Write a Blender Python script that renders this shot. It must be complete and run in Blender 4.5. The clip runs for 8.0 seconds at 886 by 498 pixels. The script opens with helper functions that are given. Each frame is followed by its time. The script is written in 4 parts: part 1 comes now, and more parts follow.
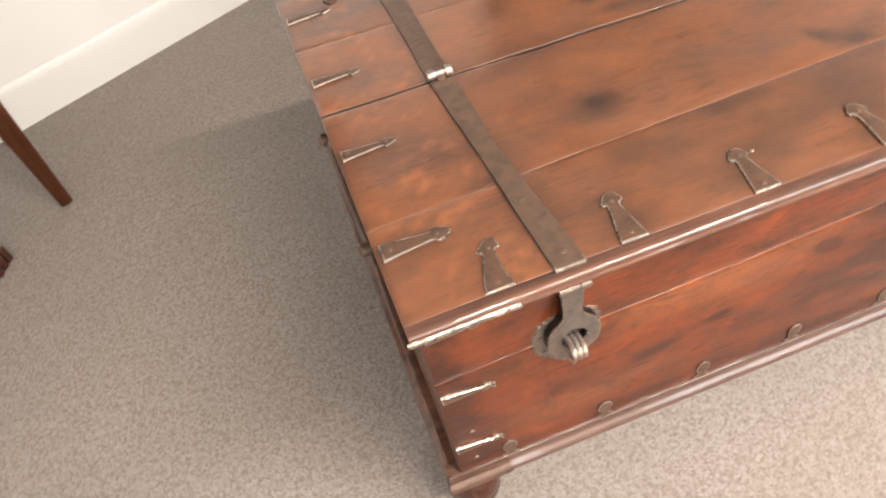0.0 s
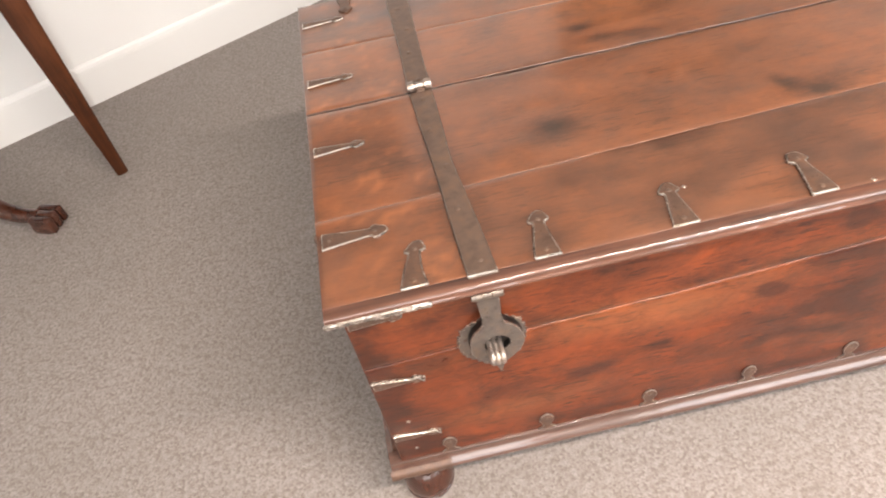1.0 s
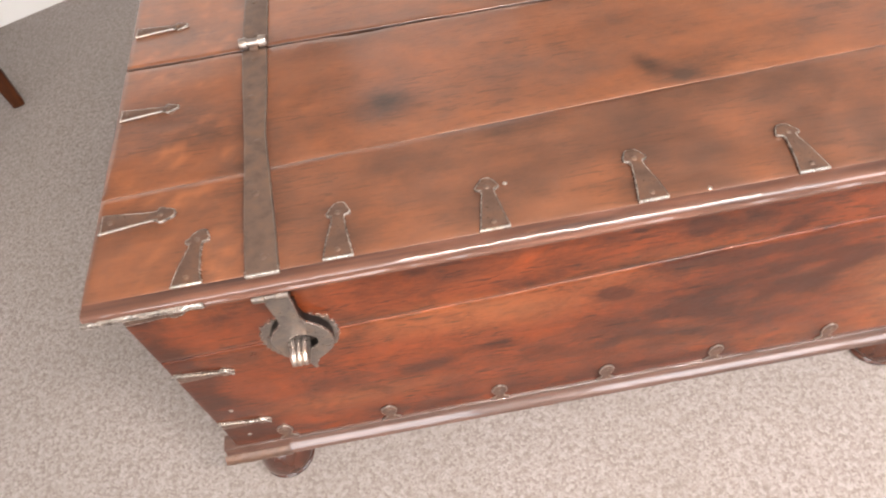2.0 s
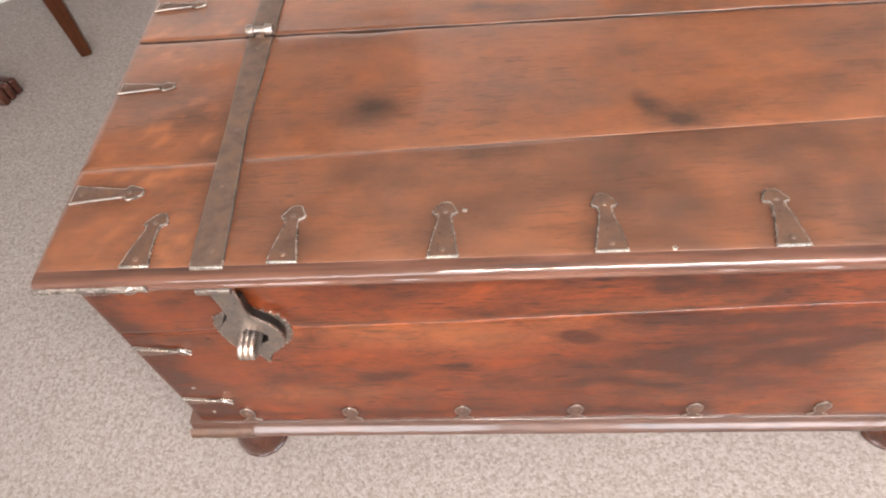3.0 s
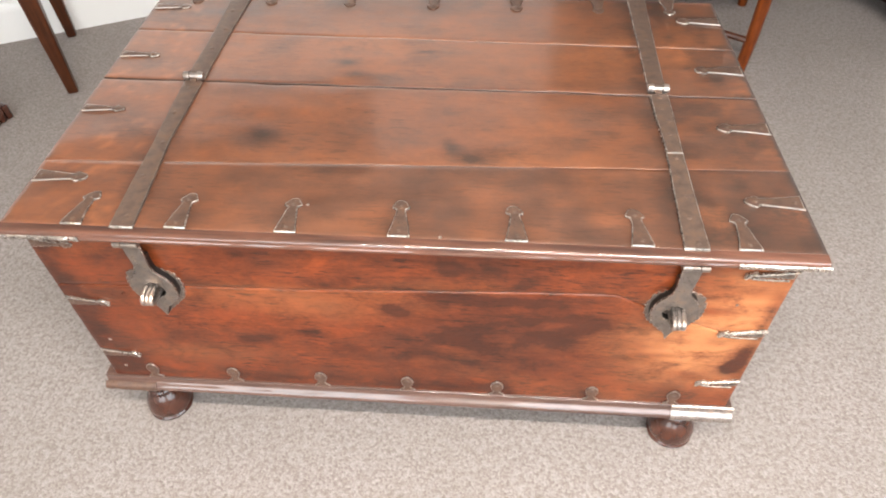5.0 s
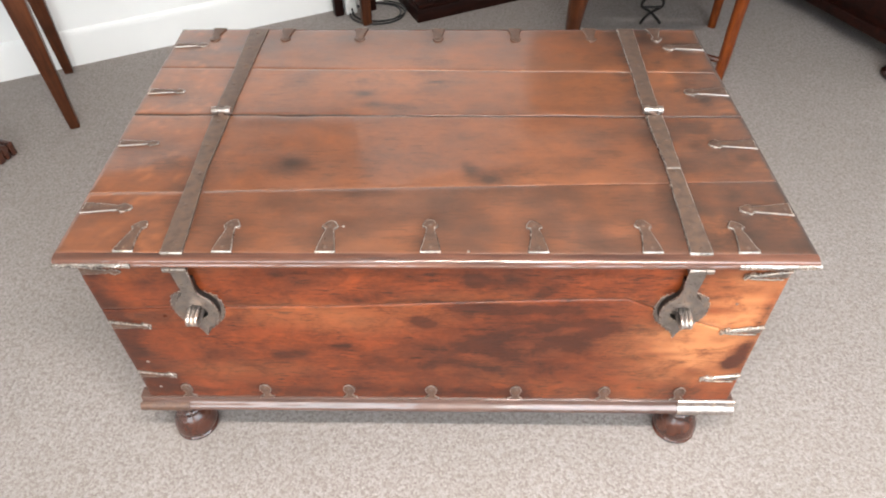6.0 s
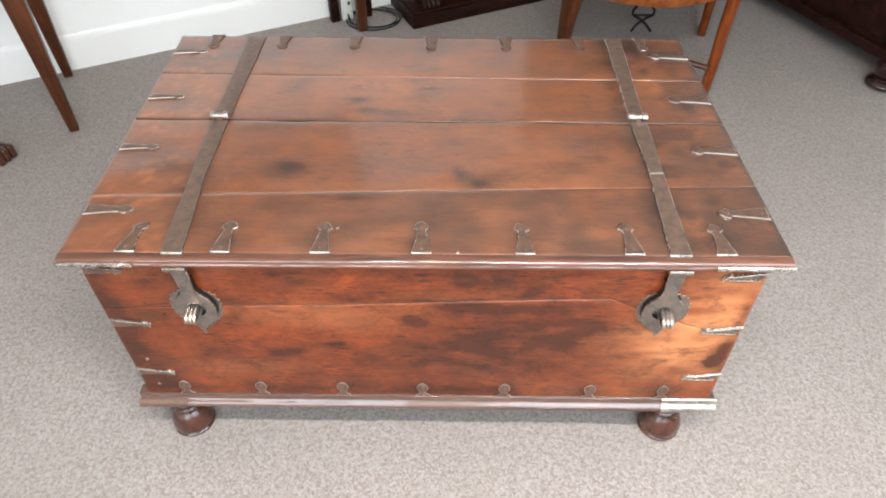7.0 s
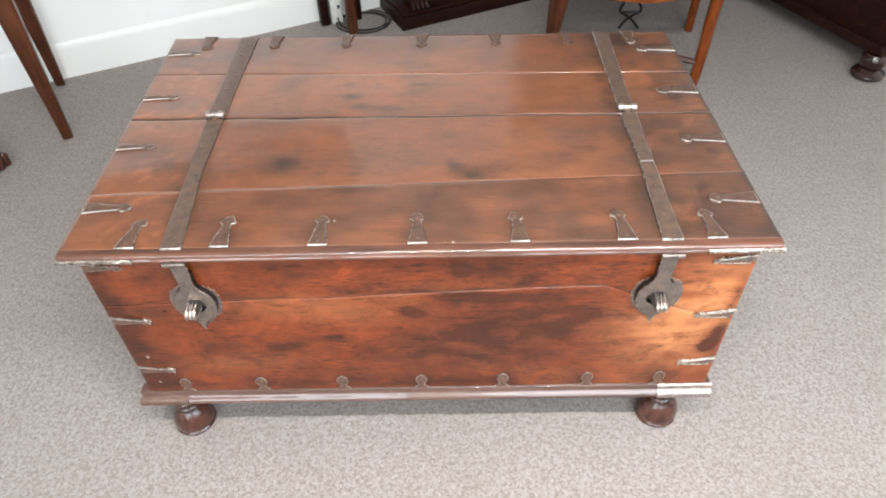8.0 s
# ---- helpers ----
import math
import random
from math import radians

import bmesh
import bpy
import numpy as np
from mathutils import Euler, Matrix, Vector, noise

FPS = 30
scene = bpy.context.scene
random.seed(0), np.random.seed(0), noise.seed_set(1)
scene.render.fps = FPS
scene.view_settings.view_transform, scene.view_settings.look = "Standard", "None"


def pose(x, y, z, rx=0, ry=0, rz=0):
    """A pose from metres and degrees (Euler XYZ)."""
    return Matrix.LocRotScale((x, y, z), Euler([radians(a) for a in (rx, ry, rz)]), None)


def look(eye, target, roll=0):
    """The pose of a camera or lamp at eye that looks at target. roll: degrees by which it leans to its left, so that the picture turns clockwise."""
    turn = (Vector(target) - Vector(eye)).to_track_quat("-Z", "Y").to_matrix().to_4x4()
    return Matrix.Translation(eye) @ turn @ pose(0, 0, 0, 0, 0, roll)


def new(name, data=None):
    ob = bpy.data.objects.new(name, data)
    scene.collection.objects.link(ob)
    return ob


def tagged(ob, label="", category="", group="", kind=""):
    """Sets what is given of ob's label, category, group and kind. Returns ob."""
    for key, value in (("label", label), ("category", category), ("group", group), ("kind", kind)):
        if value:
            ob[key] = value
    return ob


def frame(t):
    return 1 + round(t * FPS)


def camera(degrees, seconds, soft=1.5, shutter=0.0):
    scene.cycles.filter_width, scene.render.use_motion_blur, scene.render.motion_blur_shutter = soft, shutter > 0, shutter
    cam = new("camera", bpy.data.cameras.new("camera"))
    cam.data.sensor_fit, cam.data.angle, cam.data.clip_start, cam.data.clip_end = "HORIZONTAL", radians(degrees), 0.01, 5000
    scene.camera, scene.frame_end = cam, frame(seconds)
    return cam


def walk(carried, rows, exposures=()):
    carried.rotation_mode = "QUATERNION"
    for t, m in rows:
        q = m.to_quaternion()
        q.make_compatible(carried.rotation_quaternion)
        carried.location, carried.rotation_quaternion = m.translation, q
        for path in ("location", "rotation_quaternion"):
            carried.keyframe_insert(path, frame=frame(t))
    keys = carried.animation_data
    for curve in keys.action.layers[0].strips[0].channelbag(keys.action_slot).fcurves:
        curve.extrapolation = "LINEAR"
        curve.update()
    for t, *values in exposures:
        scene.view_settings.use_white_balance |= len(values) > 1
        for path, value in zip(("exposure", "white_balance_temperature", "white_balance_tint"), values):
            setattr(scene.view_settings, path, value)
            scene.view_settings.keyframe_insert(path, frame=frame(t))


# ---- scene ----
cam = camera(66.0, 8.0, 1.9, 0.4)
PATH = [
    (0, (-0.02, -0.418, 1.309), (0.211, 0.859, -0.212), -12.2),
    (0.5, (0.074, -0.474, 1.319), (0.206, 0.842, -0.181), -8.2),
    (1, (0.147, -0.518, 1.328), (0.174, 0.835, -0.145), -12.2),
    (1.2, (0.181, -0.52, 1.312), (0.24, 0.816, -0.175), -13.2),
    (1.3, (0.207, -0.519, 1.302), (0.304, 0.786, -0.211), -11.3),
    (1.5, (0.254, -0.504, 1.284), (0.352, 0.781, -0.246), -10.6),
    (1.7, (0.317, -0.477, 1.282), (0.385, 0.766, -0.283), -10.3),
    (2.8, (0.496, -0.383, 1.26), (0.355, 0.787, -0.355), -8.9),
    (3, (0.528, -0.399, 1.272), (0.339, 0.779, -0.333), -9.3),
    (3.5, (0.661, -0.494, 1.302), (0.4, 0.782, -0.216), -9.9),
    (4, (0.769, -0.592, 1.37), (0.449, 0.7, -0.123), -8.7),
    (4.2, (0.8, -0.622, 1.381), (0.497, 0.691, -0.097), -8.9),
    (4.5, (0.818, -0.649, 1.407), (0.592, 0.676, -0.075), -5.6),
    (4.7, (0.806, -0.665, 1.423), (0.624, 0.672, -0.053), -3.7),
    (5.8, (0.693, -0.77, 1.477), (0.659, 0.624, 0.043), -0.0),
    (6, (0.689, -0.775, 1.5), (0.633, 0.629, 0.077), -1.5),
    (6.5, (0.696, -0.794, 1.521), (0.664, 0.62, 0.107), -0.2),
    (7, (0.7, -0.81, 1.529), (0.656, 0.602, 0.114), -0.9),
    (7.5, (0.696, -0.823, 1.525), (0.661, 0.596, 0.115), -1.3),
    (8, (0.697, -0.843, 1.522), (0.67, 0.581, 0.117), -1.8),
]
walk(cam, [(t, look(eye, target, roll)) for t, eye, target, roll in PATH],
     [(0.0, -0.04, 7300, 14), (1.5, 0.0, 6850, 15), (3.0, -0.02, 6700, 15), (3.5, 0.0, 6650, 14), (4.5, 0.05, 6600, 11), (6.0, 0.03, 6250, 8), (8.0, 0.0, 6050, 6)])

# ---- world and light ----
ROOM = Matrix(((0.9043, 0.4269, 0, 0.068), (0.4269, -0.9043, 0, 2.289), (0, 0, 1, 0), (0, 0, 0, 1)))  # u along the back wall, n into the room


def room(u, n, z=0.0):
    return Vector((0.068 + 0.9043 * u + 0.4269 * n, 2.289 + 0.4269 * u - 0.9043 * n, z))


world = bpy.data.worlds.new("world")
scene.world = world
world.use_nodes = True
sky = world.node_tree.nodes.new("ShaderNodeTexSky")
sky.sky_type, sky.sun_disc = "NISHITA", False
sky.sun_elevation, sky.sun_rotation = radians(40), radians(150)
world.node_tree.links.new(sky.outputs[0], world.node_tree.nodes["Background"].inputs[0])
world.node_tree.nodes["Background"].inputs[1].default_value = 0.12


def window_lamp(name, u, n, z, du, dn, wide, high, watts, colour):
    lamp = bpy.data.lights.new(name, "AREA")
    lamp.shape, lamp.size, lamp.size_y, lamp.energy, lamp.color = "RECTANGLE", wide, high, watts, colour
    ob = new(name, lamp)
    here = room(u, n, z)
    ob.matrix_world = look(here, room(u + du, n + dn, z - 0.25))
    return ob


window_lamp("daylight_front", -2.40, 3.86, 1.55, 0, -1, 1.9, 1.5, 50, (0.93, 0.98, 1.0))
window_lamp("daylight_corner", 0.10, 3.86, 1.55, 0, -1, 1.9, 1.5, 46, (0.86, 0.94, 1.0))
# the tube of a ceiling batten above the way of the camera
batten_lamp = bpy.data.lights.new("ceiling_tube", "AREA")
batten_lamp.shape, batten_lamp.size, batten_lamp.size_y, batten_lamp.energy, batten_lamp.color = "RECTANGLE", 1.5, 0.07, 104, (1.0, 0.92, 0.84)
new("ceiling_tube", batten_lamp).matrix_world = pose(1.0, -0.99, 2.505)


# ---- materials ----
def node_material(name):
    m = bpy.data.materials.new(name)
    m.use_nodes = True
    return m, m.node_tree.nodes, m.node_tree.links, m.node_tree.nodes["Principled BSDF"]


def noise_node(nodes, links, vector, scale, detail=4.0, rough=0.55, distort=0.0):
    n = nodes.new("ShaderNodeTexNoise")
    n.inputs["Scale"].default_value, n.inputs["Detail"].default_value = scale, detail
    n.inputs["Roughness"].default_value, n.inputs["Distortion"].default_value = rough, distort
    links.new(vector, n.inputs["Vector"])
    return n.outputs["Fac"]


def ramp_node(nodes, links, fac, stops):
    r = nodes.new("ShaderNodeValToRGB")
    while len(r.color_ramp.elements) < len(stops):
        r.color_ramp.elements.new(0.5)
    for e, (at, col) in zip(r.color_ramp.elements, stops):
        e.position = at
        e.color = (*col, 1) if len(col) == 3 else col
    links.new(fac, r.inputs[0])
    return r.outputs[0]


def grey(v):
    return (v, v, v)


def mix_node(nodes, links, fac, a, b, blend="MIX"):
    m = nodes.new("ShaderNodeMix")
    m.data_type, m.blend_type = "RGBA", blend
    for value, socket in ((fac, m.inputs[0]), (a, m.inputs[6]), (b, m.inputs[7])):
        if isinstance(value, (int, float)):
            socket.default_value = value
        elif isinstance(value, tuple):
            socket.default_value = (*value, 1)
        else:
            links.new(value, socket)
    return m.outputs[2]


def math_node(nodes, links, op, a, b=0.0, clamp=False):
    m = nodes.new("ShaderNodeMath")
    m.operation, m.use_clamp = op, clamp
    for value, socket in ((a, m.inputs[0]), (b, m.inputs[1])):
        if isinstance(value, (int, float)):
            socket.default_value = value
        else:
            links.new(value, socket)
    return m.outputs[0]


def bump_node(nodes, links, height, bsdf, strength, distance):
    b = nodes.new("ShaderNodeBump")
    b.inputs["Strength"].default_value, b.inputs["Distance"].default_value = strength, distance
    links.new(height, b.inputs["Height"])
    links.new(b.outputs[0], bsdf.inputs["Normal"])


def scaled(nodes, links, scale, local=False, random_shift=False):
    if local:
        out = nodes.new("ShaderNodeTexCoord").outputs["Object"]
    else:
        out = nodes.new("ShaderNodeNewGeometry").outputs["Position"]
    m = nodes.new("ShaderNodeMapping")
    m.inputs["Scale"].default_value = scale
    links.new(out, m.inputs["Vector"])
    if random_shift:
        info = nodes.new("ShaderNodeObjectInfo")
        links.new(math_node(nodes, links, "MULTIPLY", info.outputs["Random"], 30.0), m.inputs["Location"])
    return m.outputs[0]


def wood_material(name, stops, grain=(2.2, 30, 30), rough=0.3, local=False, pore=0.45, gloss=0.35, coat=0.4, coat_rough=0.12, cloud=0.3, relief=0.22):
    """Polished old wood: cloudy patches, long broken grain and fine pores, from four tones dark to light."""
    m, nodes, links, bsdf = node_material(name)
    dark, light = stops[0], stops[3]
    lengthwise = grain[0] < grain[1]
    streak = noise_node(nodes, links, scaled(nodes, links, grain, local, True), 1.0, 5, 0.58, 0.25)
    pores = noise_node(nodes, links, scaled(nodes, links, tuple(g * 5 for g in grain), local, True), 1.0, 4, 0.6, 0.3)
    blotch = noise_node(nodes, links, scaled(nodes, links, (4.5, 10.5, 10.5) if lengthwise else (10.5, 4.5, 10.5), local, True), 1.0, 6, 0.62, 0.5)
    wide = noise_node(nodes, links, scaled(nodes, links, (1.9, 3.3, 3.3), local, True), 1.0, 3, 0.5, 0.2)
    thread = noise_node(nodes, links, scaled(nodes, links, tuple(g * 2.3 for g in grain), local, True), 1.0, 4, 0.65, 0.5)
    fade = ramp_node(nodes, links, wide, [(0.40, grey(0.2)), (0.60, grey(1))])
    thread = math_node(nodes, links, "ADD", 0.5, math_node(nodes, links, "MULTIPLY", math_node(nodes, links, "SUBTRACT", thread, 0.5), fade))
    tone = math_node(nodes, links, "ADD", math_node(nodes, links, "MULTIPLY", streak, 0.55 - cloud * 0.5), math_node(nodes, links, "MULTIPLY", thread, 0.45 - cloud * 0.5))
    tone = math_node(nodes, links, "ADD", tone, math_node(nodes, links, "ADD", math_node(nodes, links, "MULTIPLY", blotch, cloud * 0.72), math_node(nodes, links, "MULTIPLY", wide, cloud * 0.28)))
    colour = ramp_node(nodes, links, tone, [(0.385, dark), (0.462, stops[1]), (0.525, stops[2]), (0.615, light)])
    colour = mix_node(nodes, links, math_node(nodes, links, "MULTIPLY", ramp_node(nodes, links, pores, [(0.36, grey(1)), (0.47, grey(0))]), pore), colour, dark)
    links.new(colour, bsdf.inputs["Base Color"])
    links.new(ramp_node(nodes, links, blotch, [(0.3, grey(rough * 0.8)), (0.7, grey(rough * 1.3))]), bsdf.inputs["Roughness"])
    bsdf.inputs["Coat Weight"].default_value, bsdf.inputs["Coat Roughness"].default_value = coat, coat_rough
    bsdf.inputs["Specular IOR Level"].default_value = gloss
    dents = noise_node(nodes, links, scaled(nodes, links, (9, 16, 16), local), 1.0, 3)
    height = math_node(nodes, links, "ADD", math_node(nodes, links, "MULTIPLY", pores, 0.35), dents)
    bump_node(nodes, links, height, bsdf, relief, 0.0028)
    return m


def chest_wood(name, brown, red, dark, worn_lit, figure, rough, gloss, coat, coat_rough, grain=1.0, ragged_by=5.5, depth=0.92, flat=1.0, cloud=(0.36, 0.64), detail=7, flow=0.8):
    """Waxed old softwood: mottled clouds that wander between a brown and a red tone, short dark dashes along the grain, faint long streaks."""
    m, nodes, links, bsdf = node_material(name)
    shift = scaled(nodes, links, (1, 1, 1), False, True)

    def field(scale, detail, roughness, distort):
        s = nodes.new("ShaderNodeMapping")
        s.inputs["Scale"].default_value = tuple(v * grain for v in scale)
        links.new(shift, s.inputs["Vector"])
        return noise_node(nodes, links, s.outputs[0], 1.0, detail, roughness, distort)

    def band(fac, lo, hi):
        return ramp_node(nodes, links, fac, [(lo, grey(0)), (hi, grey(1))])

    def times(a, b, clamp=False):
        return math_node(nodes, links, "MULTIPLY", a, b, clamp)

    mottle = field((8, 17 * flat, 17 * flat), 8, 0.68, flow)
    other = field((6.3, 12 * flat, 12 * flat), detail, 0.66, flow)
    streak = field((5, 75, 75), 5, 0.6, 0.6)
    dashes = field((20, 150, 150), 4, 0.6, 0.8)
    gate = field((5, 9, 9), 5, 0.65, 0.6)
    fine = field((60, 190, 190), 4, 0.7, 0.4)
    deep = nodes.new("ShaderNodeAttribute")
    deep.attribute_name = "deep"
    deep = deep.outputs["Fac"]
    redness = times(band(other, *cloud), math_node(nodes, links, "SUBTRACT", 1.0, times(deep, 0.30)))
    colour = mix_node(nodes, links, redness, brown, red)
    tone = math_node(nodes, links, "ADD", times(mottle, 0.60), math_node(nodes, links, "ADD", times(streak, 0.14), times(fine, 0.26)))
    shade = ramp_node(nodes, links, tone, [(0.36, grey(1 - 0.62 * figure)), (0.50, grey(1.0)), (0.62, grey(1 + 0.42 * figure))])
    colour = mix_node(nodes, links, 1.0, colour, shade, "MULTIPLY")
    colour = mix_node(nodes, links, times(deep, 0.37), colour, dark)
    dash = times(band(dashes, 0.53, 0.62), band(gate, 0.42, 0.58))
    colour = mix_node(nodes, links, times(dash, 1.05 * figure, True), colour, dark)
    # stains, and the shade painted along the lid's gap
    a = nodes.new("ShaderNodeAttribute")
    a.attribute_name = "stain_shade"
    ragged = math_node(nodes, links, "ADD", times(math_node(nodes, links, "SUBTRACT", 0.5, tone), ragged_by), 0.66, True)
    solid = math_node(nodes, links, "MAXIMUM", times(math_node(nodes, links, "SUBTRACT", a.outputs["Fac"], 1.0), 0.9), 0.0)
    sf = math_node(nodes, links, "ADD", times(times(ragged, a.outputs["Fac"]), 1.25), solid, True)
    colour = mix_node(nodes, links, times(sf, depth), colour, dark)
    # lightens worn patches and the painted glow at the front's right end
    w = nodes.new("ShaderNodeAttribute")
    w.attribute_name = "wear_lit"
    rubbed = times(w.outputs["Fac"], math_node(nodes, links, "SUBTRACT", 1.0, sf, True))
    colour = mix_node(nodes, links, times(rubbed, band(tone, 0.34, 0.52), True), colour, worn_lit)
    links.new(colour, bsdf.inputs["Base Color"])
    links.new(ramp_node(nodes, links, mottle, [(0.3, grey(rough * 0.8)), (0.7, grey(rough * 1.3))]), bsdf.inputs["Roughness"])
    bsdf.inputs["Coat Weight"].default_value, bsdf.inputs["Coat Roughness"].default_value = coat, coat_rough
    bsdf.inputs["Specular IOR Level"].default_value = gloss
    dents = noise_node(nodes, links, scaled(nodes, links, (9, 16, 16)), 1.0, 4)
    bump_node(nodes, links, math_node(nodes, links, "ADD", times(fine, 0.3), dents), bsdf, 0.25, 0.0028)
    return m


def iron_material(name, base, rough, metal=0.75, patchy=False):
    m, nodes, links, bsdf = node_material(name)
    p = scaled(nodes, links, (1, 1, 1))
    big = noise_node(nodes, links, p, 55, 5, 0.6)
    small = noise_node(nodes, links, p, 260, 3, 0.6)
    worn_lit = noise_node(nodes, links, p, 45, 3, 0.5)
    stops = [(0.40, tuple(c * 0.50 for c in base)), (0.50, base), (0.62, tuple(c * 1.35 for c in base))]
    colour = ramp_node(nodes, links, worn_lit, stops) if patchy else ramp_node(nodes, links, big, [(0.32, tuple(c * 0.75 for c in base)), (0.5, base), (0.7, (base[0] * 1.3, base[1] * 1.15, base[2] * 1.0))])
    links.new(colour, bsdf.inputs["Base Color"])
    links.new(ramp_node(nodes, links, small, [(0.3, grey(rough * 0.8)), (0.7, grey(rough * 1.3))]), bsdf.inputs["Roughness"])
    bsdf.inputs["Metallic"].default_value = metal
    bump_node(nodes, links, math_node(nodes, links, "ADD", big, math_node(nodes, links, "MULTIPLY", small, 0.4)), bsdf, 0.35, 0.0014)
    return m


def carpet_material():
    m, nodes, links, bsdf = node_material("carpet_pile")
    p = scaled(nodes, links, (1, 1, 1))
    tuft = nodes.new("ShaderNodeTexVoronoi")
    tuft.inputs["Scale"].default_value = 190
    links.new(p, tuft.inputs["Vector"])
    one = nodes.new("ShaderNodeSeparateColor")
    links.new(tuft.outputs["Color"], one.inputs[0])
    fleck = noise_node(nodes, links, p, 95, 5, 0.72)
    patch = noise_node(nodes, links, p, 3.2, 4, 0.6)
    hair = noise_node(nodes, links, p, 420, 2, 0.6)
    mixed = math_node(nodes, links, "ADD", math_node(nodes, links, "MULTIPLY", fleck, 0.78), math_node(nodes, links, "MULTIPLY", one.outputs[0], 0.22))
    colour = ramp_node(nodes, links, mixed, [(0.36, (0.216, 0.181, 0.164)), (0.46, (0.274, 0.237, 0.219)), (0.54, (0.312, 0.273, 0.255)), (0.65, (0.368, 0.326, 0.307))])
    colour = mix_node(nodes, links, math_node(nodes, links, "MULTIPLY", ramp_node(nodes, links, patch, [(0.35, grey(1)), (0.65, grey(0))]), 0.2), colour, (0.23, 0.20, 0.17))
    links.new(colour, bsdf.inputs["Base Color"])
    bsdf.inputs["Roughness"].default_value = 0.97
    bsdf.inputs["Specular IOR Level"].default_value = 0.1
    bsdf.inputs["Sheen Weight"].default_value = 0.15
    height = math_node(nodes, links, "ADD", math_node(nodes, links, "SUBTRACT", 1.0, tuft.outputs["Distance"]), math_node(nodes, links, "ADD", hair, fleck))
    bump_node(nodes, links, height, bsdf, 0.45, 0.003)
    return m


def paint_material(name, base, rough=0.55):
    m, nodes, links, bsdf = node_material(name)
    p = scaled(nodes, links, (1, 1, 1))
    big, small = noise_node(nodes, links, p, 1.7, 5, 0.6), noise_node(nodes, links, p, 90, 3, 0.6)
    links.new(ramp_node(nodes, links, big, [(0.3, tuple(c * 0.975 for c in base)), (0.7, base)]), bsdf.inputs["Base Color"])
    bsdf.inputs["Roughness"].default_value = rough
    bump_node(nodes, links, math_node(nodes, links, "ADD", small, big), bsdf, 0.12, 0.002)
    return m


def plain_material(name, base, rough=0.5, metal=0.0):
    m, nodes, links, bsdf = node_material(name)
    p = scaled(nodes, links, (1, 1, 1))
    links.new(ramp_node(nodes, links, noise_node(nodes, links, p, 40, 4), [(0.3, tuple(c * 0.8 for c in base)), (0.7, base)]), bsdf.inputs["Base Color"])
    bsdf.inputs["Roughness"].default_value, bsdf.inputs["Metallic"].default_value = rough, metal
    return m


CHEST = chest_wood("chest_front_wood", (0.112, 0.0258, 0.0088), (0.184, 0.0362, 0.0086), (0.019, 0.0066, 0.0046), (0.44, 0.170, 0.066), 0.80, 0.34, 0.25, 0.34, 0.12, 1.4, 3.0, 0.68, 0.72)
CHEST_TOP = chest_wood("chest_lid_wood", (0.112, 0.0490, 0.0290), (0.214, 0.0690, 0.0245), (0.026, 0.0150, 0.0110), (0.300, 0.105, 0.040), 0.38, 0.42, 0.5, 1.0, 0.14, 1.25, 3.0, 0.82, 0.75, (0.30, 0.70), 6, 0.15)
CHEST_TOP.node_tree.nodes["Principled BSDF"].inputs["Coat IOR"].default_value = 1.56
CHEST_END = wood_material("chest_end_wood", ((0.030, 0.010, 0.006), (0.085, 0.022, 0.009), (0.15, 0.042, 0.015), (0.24, 0.075, 0.026)), (24, 3.2, 24), 0.36)
MOULD = wood_material("chest_moulding_wood", ((0.032, 0.013, 0.010), (0.074, 0.028, 0.016), (0.120, 0.045, 0.026), (0.18, 0.072, 0.042)), (2.0, 40, 40), 0.42, pore=0.3, gloss=0.3, coat=1.0, coat_rough=0.06, relief=0.45)
MOULD.node_tree.nodes["Principled BSDF"].inputs["Coat IOR"].default_value = 1.72
# greyer than MOULD: the lit haze along the front base, put into the colour
BASE_WOOD = wood_material("hazed_base_wood", ((0.030, 0.014, 0.010), (0.067, 0.031, 0.022), (0.108, 0.052, 0.037), (0.17, 0.092, 0.068)), (2.0, 40, 40), 0.40, pore=0.3, gloss=0.4, coat=1.0, coat_rough=0.08, relief=0.45)
BASE_WOOD.node_tree.nodes["Principled BSDF"].inputs["Coat IOR"].default_value = 1.68
FOOT = wood_material("turned_foot_wood", ((0.024, 0.008, 0.005), (0.046, 0.014, 0.008), (0.075, 0.023, 0.012), (0.110, 0.034, 0.016)), (20, 20, 4), 0.25, coat=0.8, relief=0.1)
DARK_FOOT = wood_material("dark_turned_wood", ((0.008, 0.003, 0.002), (0.016, 0.005, 0.003), (0.026, 0.008, 0.005), (0.042, 0.013, 0.007)), (20, 20, 4), 0.25, local=True, coat=0.8, relief=0.1)
IRON = iron_material("old_iron", (0.142, 0.094, 0.072), 0.36, 0.4)
BRACKET_IRON = iron_material("brown_bracket_iron", (0.125, 0.074, 0.054), 0.33, 0.35)
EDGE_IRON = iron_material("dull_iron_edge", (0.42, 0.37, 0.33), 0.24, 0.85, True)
HASP_IRON = iron_material("grey_iron", (0.185, 0.155, 0.135), 0.32, 0.7)
# pale iron for edges and ends coloured as if catching light
BRIGHT_IRON = iron_material("glint_iron", (0.50, 0.46, 0.42), 0.26, 0.95)
MAHOGANY = wood_material("mahogany", ((0.030, 0.009, 0.004), (0.055, 0.016, 0.006), (0.082, 0.024, 0.008), (0.115, 0.036, 0.012)), (30, 30, 2.2), 0.35, local=True, coat=0.12, gloss=0.25)
